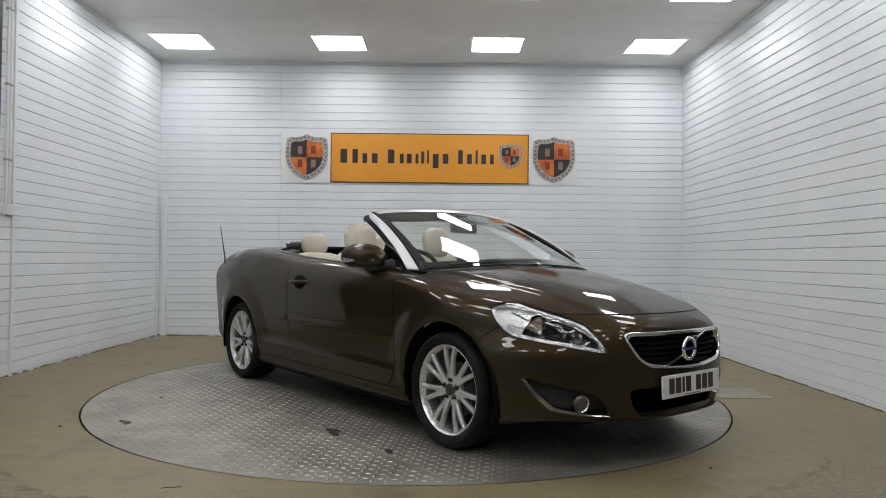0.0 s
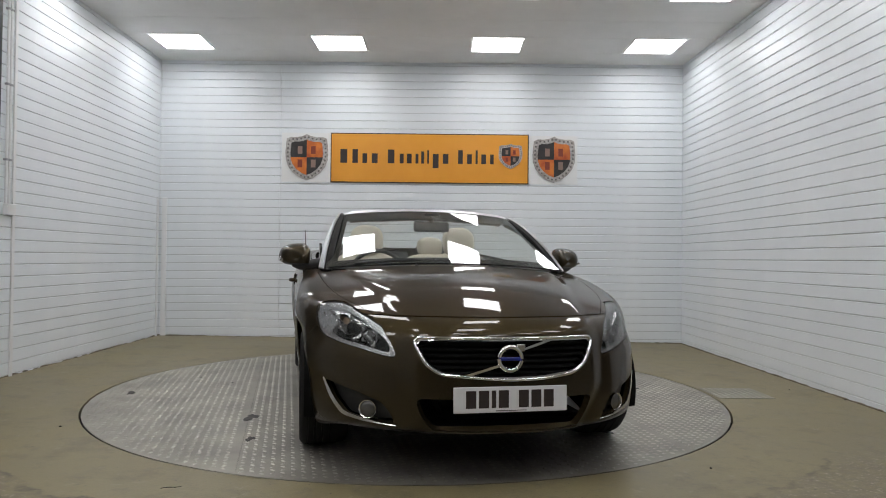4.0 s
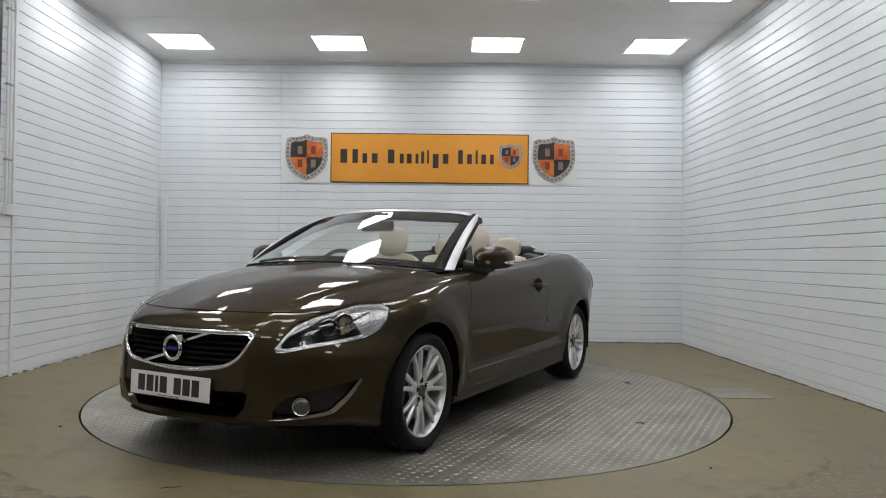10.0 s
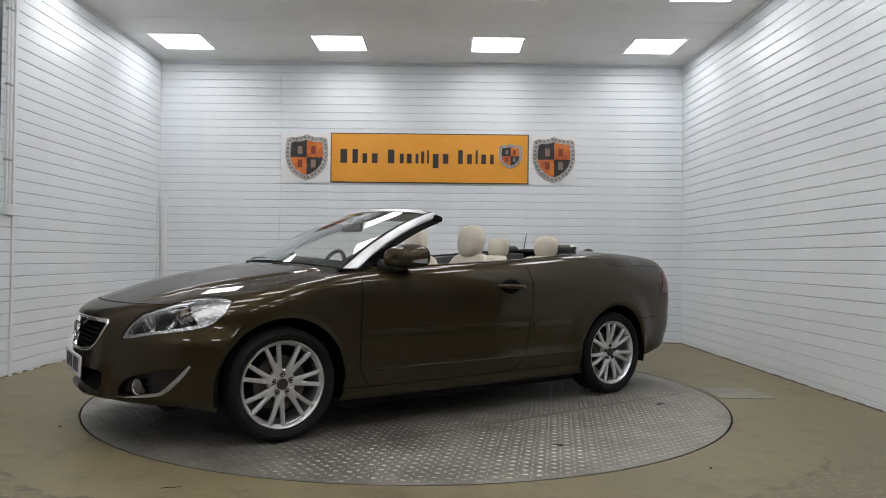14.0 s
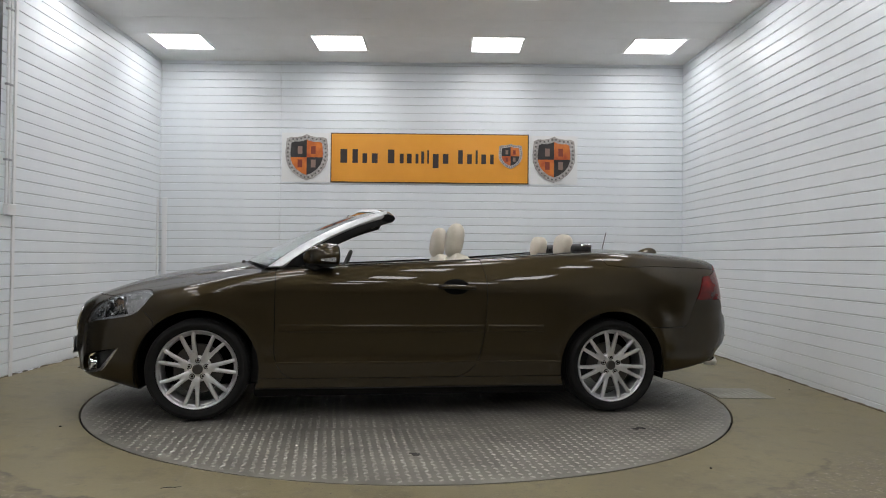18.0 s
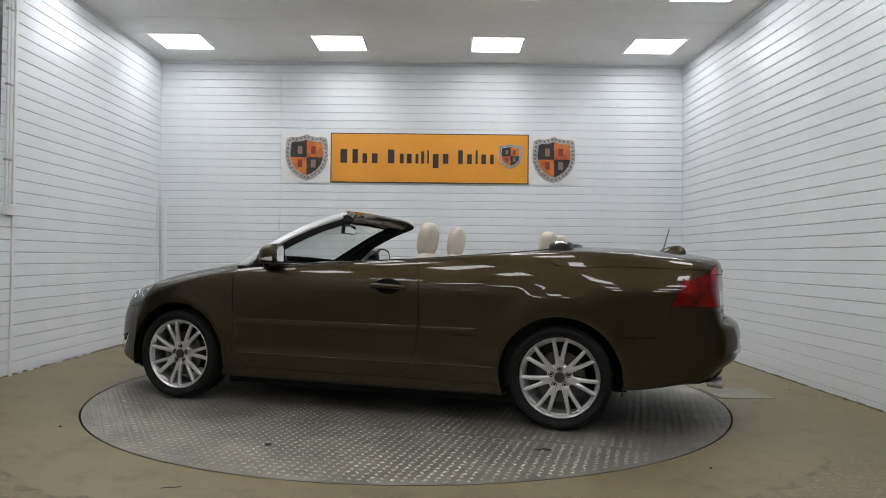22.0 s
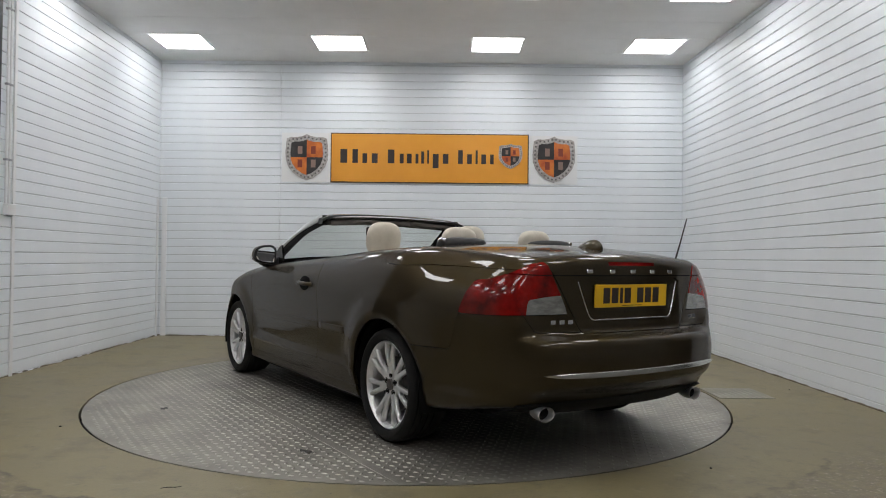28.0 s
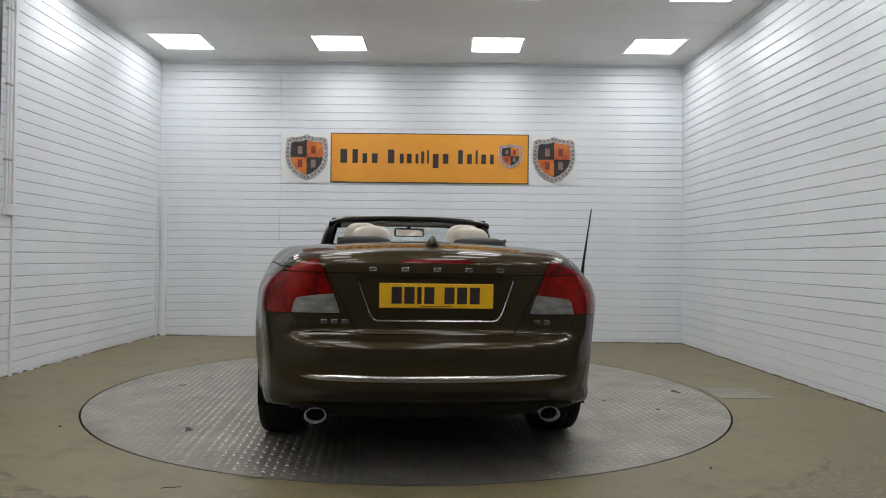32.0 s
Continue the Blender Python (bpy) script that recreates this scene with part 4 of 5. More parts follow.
    recess = soft_corners([(-0.372, 0.917), (0.372, 0.917), (0.312, 0.74), (0.285, 0.705), (-0.285, 0.705), (-0.312, 0.74)], 0.025)
    recess_level = poly(recess, y, z, lambda p: x(p) + 1.9)
    dish, lid = skin.split(lid, recess_level)
    put("boot_lid", lid, PAINT, rim=0.018)
    put("plate_recess", dish, PAINT, lift=-0.018, rim=0, label="recess for the rear plate")
    bumper_f, rest = carve(rest, lambda p: np.maximum.reduce([1.575 + 1.25 * np.maximum(z(p) - 0.60, 0) - x(p), z(p) - 0.7325]))
    put("front_bumper", bumper_f, PAINT, rim=0.03)
    bumper_r, rest = carve(rest, lambda p: np.maximum(x(p) + 1.55, z(p) - 0.56 - (0.19 - 0.088 * step(-y(p), -0.68, -0.60)) * step(-x(p), 1.86, 1.95)))
    put("rear_bumper", bumper_r, PAINT)
    sill, rest = carve(rest, lambda p: np.maximum(z(p) - 0.247, np.abs(x(p)) - 1.2))
    fender, quarter = skin.split(rest, lambda p: 0.2 - x(p))
    for s, faces in ((1, door_l), (-1, door_l)):
        d = put("door", faces, PAINT, (s,))
        handle(d, s)
        put("fender", fender, PAINT, (s,), rim=0.02)
        put("quarter_panel", quarter, PAINT, (s,), rim=0.02)
        put("sill", sill, PAINT, (s,))
        headlight(put, skin, head_l, s, head_level)
        taillight(put, skin, tail_l, s, x, y, z)
        put("fog_recess", fog_in, BLACK, (s,), lift=-0.045, rim=0, label="black fog lamp recess")
    put("panel_gap", seams, SEAM, lift=-0.009, rim=0, label="dark gaps between panels")
    put("grille_back", mesh_in, SEAM, lift=-0.09, rim=0, label="black grille backing")
    put("intake_back", mesh_low, SEAM, lift=-0.13, rim=0, label="black lower air intake")
    return skin


def handle(door, s):
    bm = bmesh.new()
    face = skin_y(-0.25, 0.82)
    pts = [(-0.145, (face - 0.002) * s, 0.822), (-0.172, (face + 0.024) * s, 0.823), (-0.25, (face + 0.032) * s, 0.821), (-0.335, (face + 0.027) * s, 0.818), (-0.370, (face + 0.002) * s, 0.816)]
    rings = tube(bm, spline(pts, 14), 0.013, 10)
    for v in bm.verts:
        v.co.z = 0.820 + (v.co.z - 0.820) * 1.1
    part("door_handle", bm, PAINT, door, smoothing=60)
    bm = bmesh.new()
    bmesh.ops.create_uvsphere(bm, u_segments=20, v_segments=10, radius=1.0)
    bmesh.ops.transform(bm, matrix=pose(-0.250, (face - 0.002) * s, 0.818) @ Matrix.Diagonal((0.090, 0.012, 0.052, 1)), verts=bm.verts[:])
    part("handle_cup", bm, SEAM, door, "dark finger recess", smoothing=60)


def headlight(put, skin, faces, s, level):
    lamp = put("headlight", faces, GLOSS_BLACK, (s,), lift=-0.060, rim=0, label="headlamp with a dark housing and chrome reflectors behind clear glass")
    put("lens", faces, LAMP_GLASS, (s,), lift=0.0, rim=0, parent=lamp)
    inner, edge = skin.split(faces, lambda p: level(p) + 0.017)
    put("bezel", edge, LAMP_INNER, (s,), lift=-0.010, rim=0.04, parent=lamp, label="silver lamp bezel")
    wing, inner = skin.split(inner, lambda p: -1.040 - 0.9 * (p[:, 2] - 0.70) - (p[:, 1] - p[:, 0]))
    put("reflector_wing", wing, LAMP_INNER, (s,), lift=-0.022, rim=0.03, parent=lamp, label="bright silver reflector")
    brow, inner = skin.split(inner, lambda p: (p[:, 1] - p[:, 0] + 1.30) * 0.36 + 0.700 - p[:, 2])
    put("brow", brow, LAMP_INNER, (s,), lift=-0.020, rim=0.03, parent=lamp, label="silver upper trim")

    def spot(along, z, depth):
        """A place inside the lamp: how far back from its tip, its height and its depth."""
        u = -1.55 + along
        for k in range(200):
            yy = 0.45 + k * 0.0025
            if body_at(yy - u, yy, z) > -depth:
                return Vector((yy - u, yy * s, z))
        return Vector((0.9 - u, 0.9 * s, z))

    for name, along, zz, r, dep, m in (("projector", 0.335, 0.658, 0.044, 0.034, CHROME), ("high_beam", 0.195, 0.622, 0.036, 0.030, CHROME), ("indicator_bowl", 0.440, 0.688, 0.040, 0.032, CHROME)):
        c = spot(along, zz, dep)
        turn = pose(0, 0, 0, 0, 0, s * (24 + 62 * along))
        bm = bmesh.new()
        lathe(bm, [(r * 0.35, -0.028), (r * 0.7, -0.018), (r, 0.004), (r * 1.06, 0.014), (r * 1.12, 0.010), (r * 1.12, -0.01)], 32)
        bmesh.ops.transform(bm, matrix=Matrix.Translation(c) @ turn @ pose(0, 0, 0, 0, 0, -90), verts=bm.verts[:])
        part(name, bm, m, lamp, "chrome reflector bowl", smoothing=50)
        bm = bmesh.new()
        bmesh.ops.create_uvsphere(bm, u_segments=18, v_segments=10, radius=r * 0.62)
        bmesh.ops.transform(bm, matrix=Matrix.Translation(c) @ turn @ Matrix.Diagonal((0.45, 1, 1, 1)), verts=bm.verts[:])
        part("bulb_lens", bm, GLOSS_BLACK if name == "projector" else AMBER if name == "indicator_bowl" else LAMP_GLASS, lamp, smoothing=60)
    for k in range(7):
        c = spot(0.43 + 0.03 * k, 0.655 + 0.009 * k, 0.038)
        bm = bmesh.new()
        box(bm, -0.003, 0.003, -0.011, 0.011, -0.024, 0.026, 0.0025, Matrix.Translation(c) @ pose(0, 0, 0, 0, 8, s * (50 + 3 * k)))
        part("reflector_facet", bm, CHROME, lamp)


def taillight(put, skin, faces, s, x, y, z):
    u = lambda p: -x(p) - y(p)
    lamp = put("taillight", faces, SEAM, (s,), lift=-0.012, rim=0, label="red tail lamp with a clear reversing lens")
    upper, lower = skin.split(faces, lambda p: np.maximum(0.934 - 0.02 * (u(p) - 1.45) - z(p), 1.33 - u(p)))
    _, lower = skin.split(lower, lambda p: np.maximum(0.929 - 0.02 * (u(p) - 1.45) - z(p), 1.325 - u(p)))
    clear = soft_corners([(1.565, 0.735), (1.86, 0.735), (1.82, 0.836), (1.70, 0.828), (1.575, 0.812)], 0.012)
    white, lower = skin.split(lower, lambda p: inside_polygon(u(p), z(p), clear))
    put("brake_lens", upper, RED, (s,), lift=0.004, rim=0.016, parent=lamp, label="glossy red upper lens")
    put("red_lens", lower, RED, (s,), lift=0.004, rim=0.016, parent=lamp, label="glossy red lens")
    put("reversing_lens", white, CLEAR_LENS, (s,), lift=0.004, rim=0.016, parent=lamp, label="clear ribbed reversing lens")


def body_at(px, py, pz):
    return float(body_field(np.array([[px, py, pz]]))[0])


def skin_x(yy, zz, front=True):
    """Where the skin lies at this width and height, at the nose or at the tail."""
    a, b = (1.0, 2.6) if front else (-1.0, -2.6)
    for _ in range(20):
        m = (a + b) / 2
        a, b = (m, b) if body_at(m, yy, zz) < 0 else (a, m)
    return a


def skin_y(xx, zz):
    a, b = 0.3, 1.2
    for _ in range(20):
        m = (a + b) / 2
        a, b = (m, b) if body_at(xx, m, zz) < 0 else (a, m)
    return a


def skin_z(xx, yy):
    a, b = 0.4, 1.4
    for _ in range(20):
        m = (a + b) / 2
        a, b = (m, b) if body_at(xx, yy, m) < 0 else (a, m)
    return a


def wheel(car, wx, s, phase=0.0):
    at = pose(wx, 0.872 * s, HUB_Z, 0, 0, 0 if s > 0 else 180)
    bm = bmesh.new()
    # rim barrel and lip
    lathe(bm, [(0.225, -0.20), (0.215, -0.12), (0.208, -0.05), (0.215, -0.025), (0.227, -0.018), (0.237, -0.010), (0.239, -0.002), (0.234, 0.002), (0.227, -0.004), (0.219, -0.022), (0.214, -0.06)], 64)
    rim = part("wheel", bm, ALLOY, car, "silver alloy wheel with seven forked spokes", at, 40)
    bm = bmesh.new()
    prof = [(0.228, -0.215), (0.262, -0.226), (0.284, -0.222), (0.298, -0.205), (0.304, -0.17)]
    for k in range(4):
        o = -0.16 + k * 0.038
        prof += [(0.306, o), (0.306, o + 0.026), (0.299, o + 0.028), (0.299, o + 0.036)]
    prof += [(0.304, -0.015), (0.298, 0.006), (0.288, 0.015), (0.276, 0.021), (0.260, 0.018), (0.2425, 0.006), (0.237, -0.008), (0.229, -0.03)]
    lathe(bm, prof, 80)
    part("tyre", bm, RUBBER, rim, "black low-profile tyre", smoothing=35)
    bm = bmesh.new()
    lathe(bm, [(0.0, -0.055), (0.145, -0.055), (0.150, -0.06), (0.150, -0.08), (0.0, -0.08)], 48)
    part("brake_disc", bm, DISC, rim, "grey brake disc", smoothing=40)
    for k in range(7):
        base = 2 * math.pi * k / 7 + math.pi / 2 + radians(phase)
        bm = bmesh.new()

        def arm(r0, r1, a0, a1, w0, w1, lift0, lift1):
            rows = []
            for t in np.linspace(0, 1, 6):
                r, ang, w = r0 + t * (r1 - r0), base + a0 + (a1 - a0) * t, w0 + t * (w1 - w0)
                out = lift0 + t * (lift1 - lift0) + 0.006 * math.sin(math.pi * t)
                c, sn = math.cos(ang), math.sin(ang)
                rows.append([(r * c - u * sn, out + o, r * sn + u * c) for u, o in ((-w, -0.022), (-w, -0.004), (-w * 0.65, 0.0), (w * 0.65, 0.0), (w, -0.004), (w, -0.022))])
            ribbon(bm, rows)

        arm(0.045, 0.120, -0.05, -0.01, 0.0240, 0.0215, -0.027, -0.0200)
        arm(0.080, 0.231, 0.120, 0.185, 0.0128, 0.0108, -0.0225, -0.008)
        arm(0.080, 0.231, -0.150, -0.165, 0.0128, 0.0108, -0.0222, -0.008)
        part("spoke", bm, ALLOY, rim, "forked silver spoke", smoothing=50)
    bm = bmesh.new()
    lathe(bm, [(0.080, -0.055), (0.079, -0.033), (0.070, -0.0275), (0.034, -0.026), (0.0, -0.026)], 40)
    part("hub", bm, ALLOY, rim, smoothing=40)
    bm = bmesh.new()
    lathe(bm, [(0.031, -0.034), (0.031, -0.018), (0.027, -0.014), (0.0, -0.013)], 28)
    part("centre_cap", bm, DISC, rim, "grey centre cap", smoothing=40)
    for k in range(5):
        a = 2 * math.pi * k / 5 + math.pi / 2
        bm = bmesh.new()
        lathe(bm, [(0.0165, -0.034), (0.0165, -0.0225), (0.0125, -0.0215), (0.0120, -0.028)], 16)
        bmesh.ops.translate(bm, vec=(0.053 * math.cos(a), 0, 0.053 * math.sin(a)), verts=bm.verts[:])
        part("wheel_bolt", bm, GLOSS_BLACK, rim, "dark wheel bolt", smoothing=40)
        bm = bmesh.new()
        cyl(bm, 0.0095, 0.0075, 0.012, pose(0.053 * math.cos(a), -0.027, 0.053 * math.sin(a), -90), 6)
        part("bolt_head", bm, GLOSS_BLACK, rim, "dark bolt head")


# ---- the car's fittings ----
def pillar_curves(s):
    """Upper (glass side) and lower edges of a windscreen pillar."""
    up = spline([(0.955, 0.758, 0.930), (0.765, 0.726, 1.062), (0.525, 0.681, 1.193), (0.320, 0.644, 1.278), (0.185, 0.618, 1.318)], 22)
    low = spline([(0.842, 0.789, 0.933), (0.640, 0.750, 1.075), (0.425, 0.703, 1.185), (0.280, 0.663, 1.241), (0.185, 0.635, 1.271)], 22)
    f = np.array([1, s, 1])
    return up * f, low * f


def ribbon(bm, rows):
    """A skin over rows of points, with both ends closed when the rows are rings."""
    vs = [[bm.verts.new(tuple(p)) for p in r] for r in rows]
    n = len(rows[0])
    for a, b in zip(vs, vs[1:]):
        for i in range(n):
            bm.faces.new((a[i], a[(i + 1) % n], b[(i + 1) % n], b[i]))
    bm.faces.new(vs[0][::-1])
    bm.faces.new(vs[-1])
    bmesh.ops.recalc_face_normals(bm, faces=bm.faces[:])


def screen_point(u, v):
    """A place on the windscreen: u from -1 to 1 across, v from 0 to 1 up."""
    base = Vector((1.115 - 0.185 * u * u, 0.752 * u, 0.972 - 0.036 * u * u))
    top = Vector((0.345 - 0.125 * u * u, 0.612 * u, 1.328 - 0.028 * u * u))
    p = base.lerp(top, v)
    bow = 0.012 * math.sin(math.pi * v)
    return p + Vector((0.45 * bow, 0, 0.9 * bow))


def windscreen(car):
    frame = new("windscreen_frame")
    frame.parent = car
    frame["label"] = "windscreen frame with satin silver pillars"
    for s in (1, -1):
        up, low = pillar_curves(s)
        bm = bmesh.new()
        rows = []
        for a, b in zip(up, low):
            a = a + 0.22 * (b - a) + np.array([-0.006, 0.002 * s, 0.002])
            mid = (a + b) / 2 + np.array([0, 0.004 * s, 0.002])
            inn = np.array([-0.010, -0.008 * s, -0.007])
            rows.append([a, mid, b, b + inn, mid + inn, a + inn])
        ribbon(bm, rows)
        part("pillar_cover", bm, SATIN, frame, "satin silver pillar cover", smoothing=50)
        bm = bmesh.new()
        rows = []
        for a, b in zip(up, low):
            inn = np.array([-0.014, -0.010 * s, -0.010])
            rows.append([a + inn * 0.8, b + inn * 0.8 + np.array([-0.004, 0, -0.004]), b + np.array([-0.055, -0.020 * s, -0.035]), a + np.array([-0.060, -0.045 * s, -0.040]), a + np.array([-0.010, -0.040 * s, -0.008])])
        ribbon(bm, rows)
        part("pillar", bm, RUBBER, frame, "black inner pillar", smoothing=50)
        # sail panel in front of the door glass
        bm = bmesh.new()
        outline = [(0.845, 0.935), (0.66, 1.055), (0.585, 1.085), (0.545, 0.965), (0.60, 0.945)]
        prism(bm, outline, 0.760 * s, 0.775 * s, "xz")
        part("sail_panel", bm, GLOSS_BLACK, frame, "black triangular sail panel")
    # header across the top
    bm = bmesh.new()
    rows, cover, lining = [], [], []
    for u in np.linspace(-1.04, 1.04, 29):
        c = screen_point(u, 1.0) - Vector((0, 0, 0.030)) * (max(abs(u) - 0.84, 0) / 0.22) ** 2
        d = 0.115 - 0.03 * u * u
        rows.append([c + Vector(q) for q in ((0.012, 0, -0.010), (-0.010, 0, 0.010), (-0.05, 0, 0.013), (-d, 0, 0.004), (-d - 0.012, 0, -0.012), (-d, 0, -0.030), (-0.05, 0, -0.034), (0.0, 0, -0.026))])
        cover.append([c + Vector(q) for q in ((0.014, 0, -0.003), (0.004, 0, 0.007), (-0.014, 0, 0.0145), (-0.014, 0, 0.008), (0.004, 0, 0.001), (0.010, 0, -0.003))])
        lining.append([c + Vector(q) for q in ((0.0, 0, -0.028), (-0.05, 0, -0.037), (-d + 0.015, 0, -0.036), (-d + 0.015, 0, -0.060), (-0.04, 0, -0.068), (0.01, 0, -0.050))])
    ribbon(bm, rows)
    part("header", bm, GLOSS_BLACK, frame, "black header rail", smoothing=50)
    bm = bmesh.new()
    ribbon(bm, cover)
    part("header_trim", bm, SATIN, frame, "satin silver header trim", smoothing=50)
    bm = bmesh.new()
    ribbon(bm, lining[2:-2])
    part("header_lining", bm, LINING, frame, "grey header lining", smoothing=50)
    for s in (1, -1):
        bm = bmesh.new()
        box(bm, -0.050, 0.050, -0.15, 0.15, -0.008, 0.008, 0.006, pose(0.262, 0.330 * s, 1.266, -3 * s, 14, -6 * s))
        part("sun_visor", bm, LINING, frame, "grey sun visor", smoothing=50)
    # glass
    bm = bmesh.new()
    nu, nv = 28, 12
    grid = [[bm.verts.new(screen_point(-1 + 2 * i / nu, j / nv)) for i in range(nu + 1)] for j in range(nv + 1)]
    for j in range(nv):
        for i in range(nu):
            bm.faces.new((grid[j][i], grid[j][i + 1], grid[j + 1][i + 1], grid[j + 1][i]))
    geo = bmesh.ops.extrude_face_region(bm, geom=bm.faces[:])
    bmesh.ops.translate(bm, vec=(-0.002, 0, -0.004), verts=[v for v in geo["geom"] if isinstance(v, bmesh.types.BMVert)])
    bmesh.ops.recalc_face_normals(bm, faces=bm.faces[:])
    glass = part("windscreen", bm, GLASS, frame, "clear windscreen glass", smoothing=40)
    glass.visible_shadow = False
    # printed border
    bm = bmesh.new()
    du, dv = 0.085, 0.09

    def ring_pt(u, v):
        p = screen_point(u, v)
        return p + Vector((-0.006, 0, -0.010))
    strip = []
    outer = [(u, 0.0) for u in np.linspace(-1, 1, 25)] + [(1.0, v) for v in np.linspace(0.08, 1, 12)] + [(u, 1.0) for u in np.linspace(0.92, -1, 24)] + [(-1.0, v) for v in np.linspace(0.92, 0.08, 11)]
    for u, v in outer:
        iu, iv = max(-1 + du, min(1 - du, u)), max(dv * 1.15, min(1 - 0.17, v))
        strip.append((bm.verts.new(ring_pt(u, v)), bm.verts.new(ring_pt(iu, iv))))
    for a, b in zip(strip, strip[1:] + strip[:1]):
        bm.faces.new((a[0], b[0], b[1], a[1]))
    part("screen_border", bm, SEAM, frame, "black printed glass border")
    # inside mirror
    bm = bmesh.new()
    box(bm, -0.016, 0.016, -0.125, 0.125, -0.036, 0.036, 0.014, pose(0.445, -0.012, 1.213, 0, -8, 4))
    m = part("interior_mirror", bm, BLACK, frame, "black interior mirror", smoothing=50)
    bm = bmesh.new()
    box(bm, -0.0165, -0.0150, -0.112, 0.112, -0.026, 0.026, 0, pose(0.445, -0.012, 1.213, 0, -8, 4))
    part("mirror_glass", bm, MIRROR, m)
    bm = bmesh.new()
    tube(bm, [(0.455, -0.012, 1.235), (0.440, -0.008, 1.268), (0.395, -0.002, 1.285)], 0.016, 10)
    box(bm, 0.27, 0.42, -0.055, 0.055, 1.272, 1.308, 0.012, pose(0, 0, 0, 0, 0, 0))
    part("mirror_mount", bm, BLACK, m, smoothing=50)
    # wipers
    for s, a, b in ((1, (0.995, 0.50, 0.968), (1.035, -0.08, 0.992)), (-1, (0.985, -0.58, 0.962), (1.085, -0.02, 0.985))):
        bm = bmesh.new()
        mid = (Vector(a) + Vector(b)) / 2 + Vector((0.015, 0, 0.012))
        tube(bm, spline([a, tuple(mid), b], 8), [0.009, 0.008, 0.007, 0.007, 0.006, 0.006, 0.006, 0.005], 8)
        w = part("wiper", bm, BLACK, frame, "black wiper arm and blade", smoothing=50)
        bm = bmesh.new()
        tube(bm, spline([(a[0] - 0.02, a[1] - 0.10 * s, a[2] + 0.005), (mid.x - 0.02, mid.y, mid.z - 0.002), (b[0] - 0.015, b[1] - 0.08 * s, b[2])], 8), 0.006, 6)
        part("wiper_blade", bm, SEAM, w, smoothing=50)


def door_mirror(car, s):
    """A painted mirror shell on a black foot."""
    outline = soft_corners([(0.832, 1.058), (0.872, 1.084), (0.950, 1.080), (1.010, 1.058), (1.029, 1.015), (1.026, 0.972), (0.990, 0.948), (0.905, 0.936), (0.838, 0.932)], 0.026, 4)
    cy, cz = 0.925, 1.000
    rows = []
    for x, k, lean in ((0.512, 0.97, 0.0), (0.532, 1.0, 0.0), (0.565, 0.99, 0.002), (0.605, 0.93, 0.008), (0.640, 0.82, 0.016), (0.664, 0.66, 0.024), (0.680, 0.42, 0.030), (0.684, 0.10, 0.032)):
        rows.append([(x - 0.25 * (y - cy), s * (cy - lean + (y - cy) * k), cz - lean * 0.3 + (z - cz) * k) for y, z in outline])
    for name, low, m, label in (("door_mirror", False, PAINT, "painted door mirror shell"), ("mirror_base", True, BLACK, "black lower mirror shell")):
        bm = bmesh.new()
        ribbon(bm, rows)
        cut = bmesh.ops.bisect_plane(bm, geom=bm.verts[:] + bm.edges[:] + bm.faces[:], plane_co=(0, 0, 0.956), plane_no=(0, 0, -1 if low else 1), clear_inner=True)
        if low:
            part(name, bm, m, shell, label, smoothing=50)
        else:
            shell = part(name, bm, m, car, label, smoothing=50)
    bm = bmesh.new()
    tube(bm, spline([(0.60, 0.93 * s, 0.955), (0.625, 0.885 * s, 0.938), (0.650, 0.835 * s, 0.945), (0.665, 0.765 * s, 0.958)], 9), [0.026, 0.026, 0.026, 0.027, 0.028, 0.030, 0.032, 0.034, 0.036], 14)
    part("mirror_arm", bm, BLACK, shell, "black mirror foot", smoothing=60)

    def disc(name, k, x, m, label):
        bm = bmesh.new()
        pts = [(s * (cy + (y - cy) * k), cz + (z - cz) * k) for y, z in outline]
        rows = [[(xx - 0.25 * (s * y - cy), y, z) for y, z in pts] for xx in (x, x + 0.006)]
        ribbon(bm, rows)
        part(name, bm, m, shell, label)

    disc("mirror_rim", 0.985, 0.5065, GLOSS_BLACK, "black mirror rim")
    disc("mirror_glass", 0.79, 0.5035, MIRROR, "mirror glass")
    bm = bmesh.new()
    rows = []
    for x, lo, hi in ((0.530, 0.966, 1.000), (0.560, 0.966, 0.996), (0.592, 0.968, 0.992), (0.618, 0.972, 0.986)):
        k = np.interp(x, [0.53, 0.565, 0.605, 0.64], [1.0, 0.99, 0.93, 0.82])
        yo = (cy + (1.028 - cy) * k) * s
        xs = x - 0.25 * (abs(yo) - cy)
        rows.append([(xs, yo - 0.014 * s, lo), (xs, yo + 0.003 * s, lo + 0.003), (xs, yo + 0.003 * s, hi - 0.003), (xs, yo - 0.014 * s, hi)])
    ribbon(bm, rows)
    part("indicator", bm, LAMP_INNER, shell, "clear indicator lens", smoothing=60)


def plate(car, name, at, face, label, wide=0.52, high=0.112):
    """A number plate; its characters are plain bars."""
    bm = bmesh.new()
    box(bm, -0.004, 0.004, -wide / 2, wide / 2, -high / 2, high / 2, 0.003)
    p = part(name, bm, face, car, label, at)
    x = -0.205
    for k in range(7):
        if k == 4:
            x += 0.034
        w = 0.020 if k == 2 else 0.046
        bm = bmesh.new()
        box(bm, 0.004, 0.0048, x, x + w, -0.036, 0.040)
        part("character_bar", bm, INK, p)
        x += w + 0.012
    bm = bmesh.new()
    box(bm, 0.004, 0.0048, -0.07, 0.07, -0.0495, -0.0465)
    part("maker_bar", bm, INK, p)
    return p


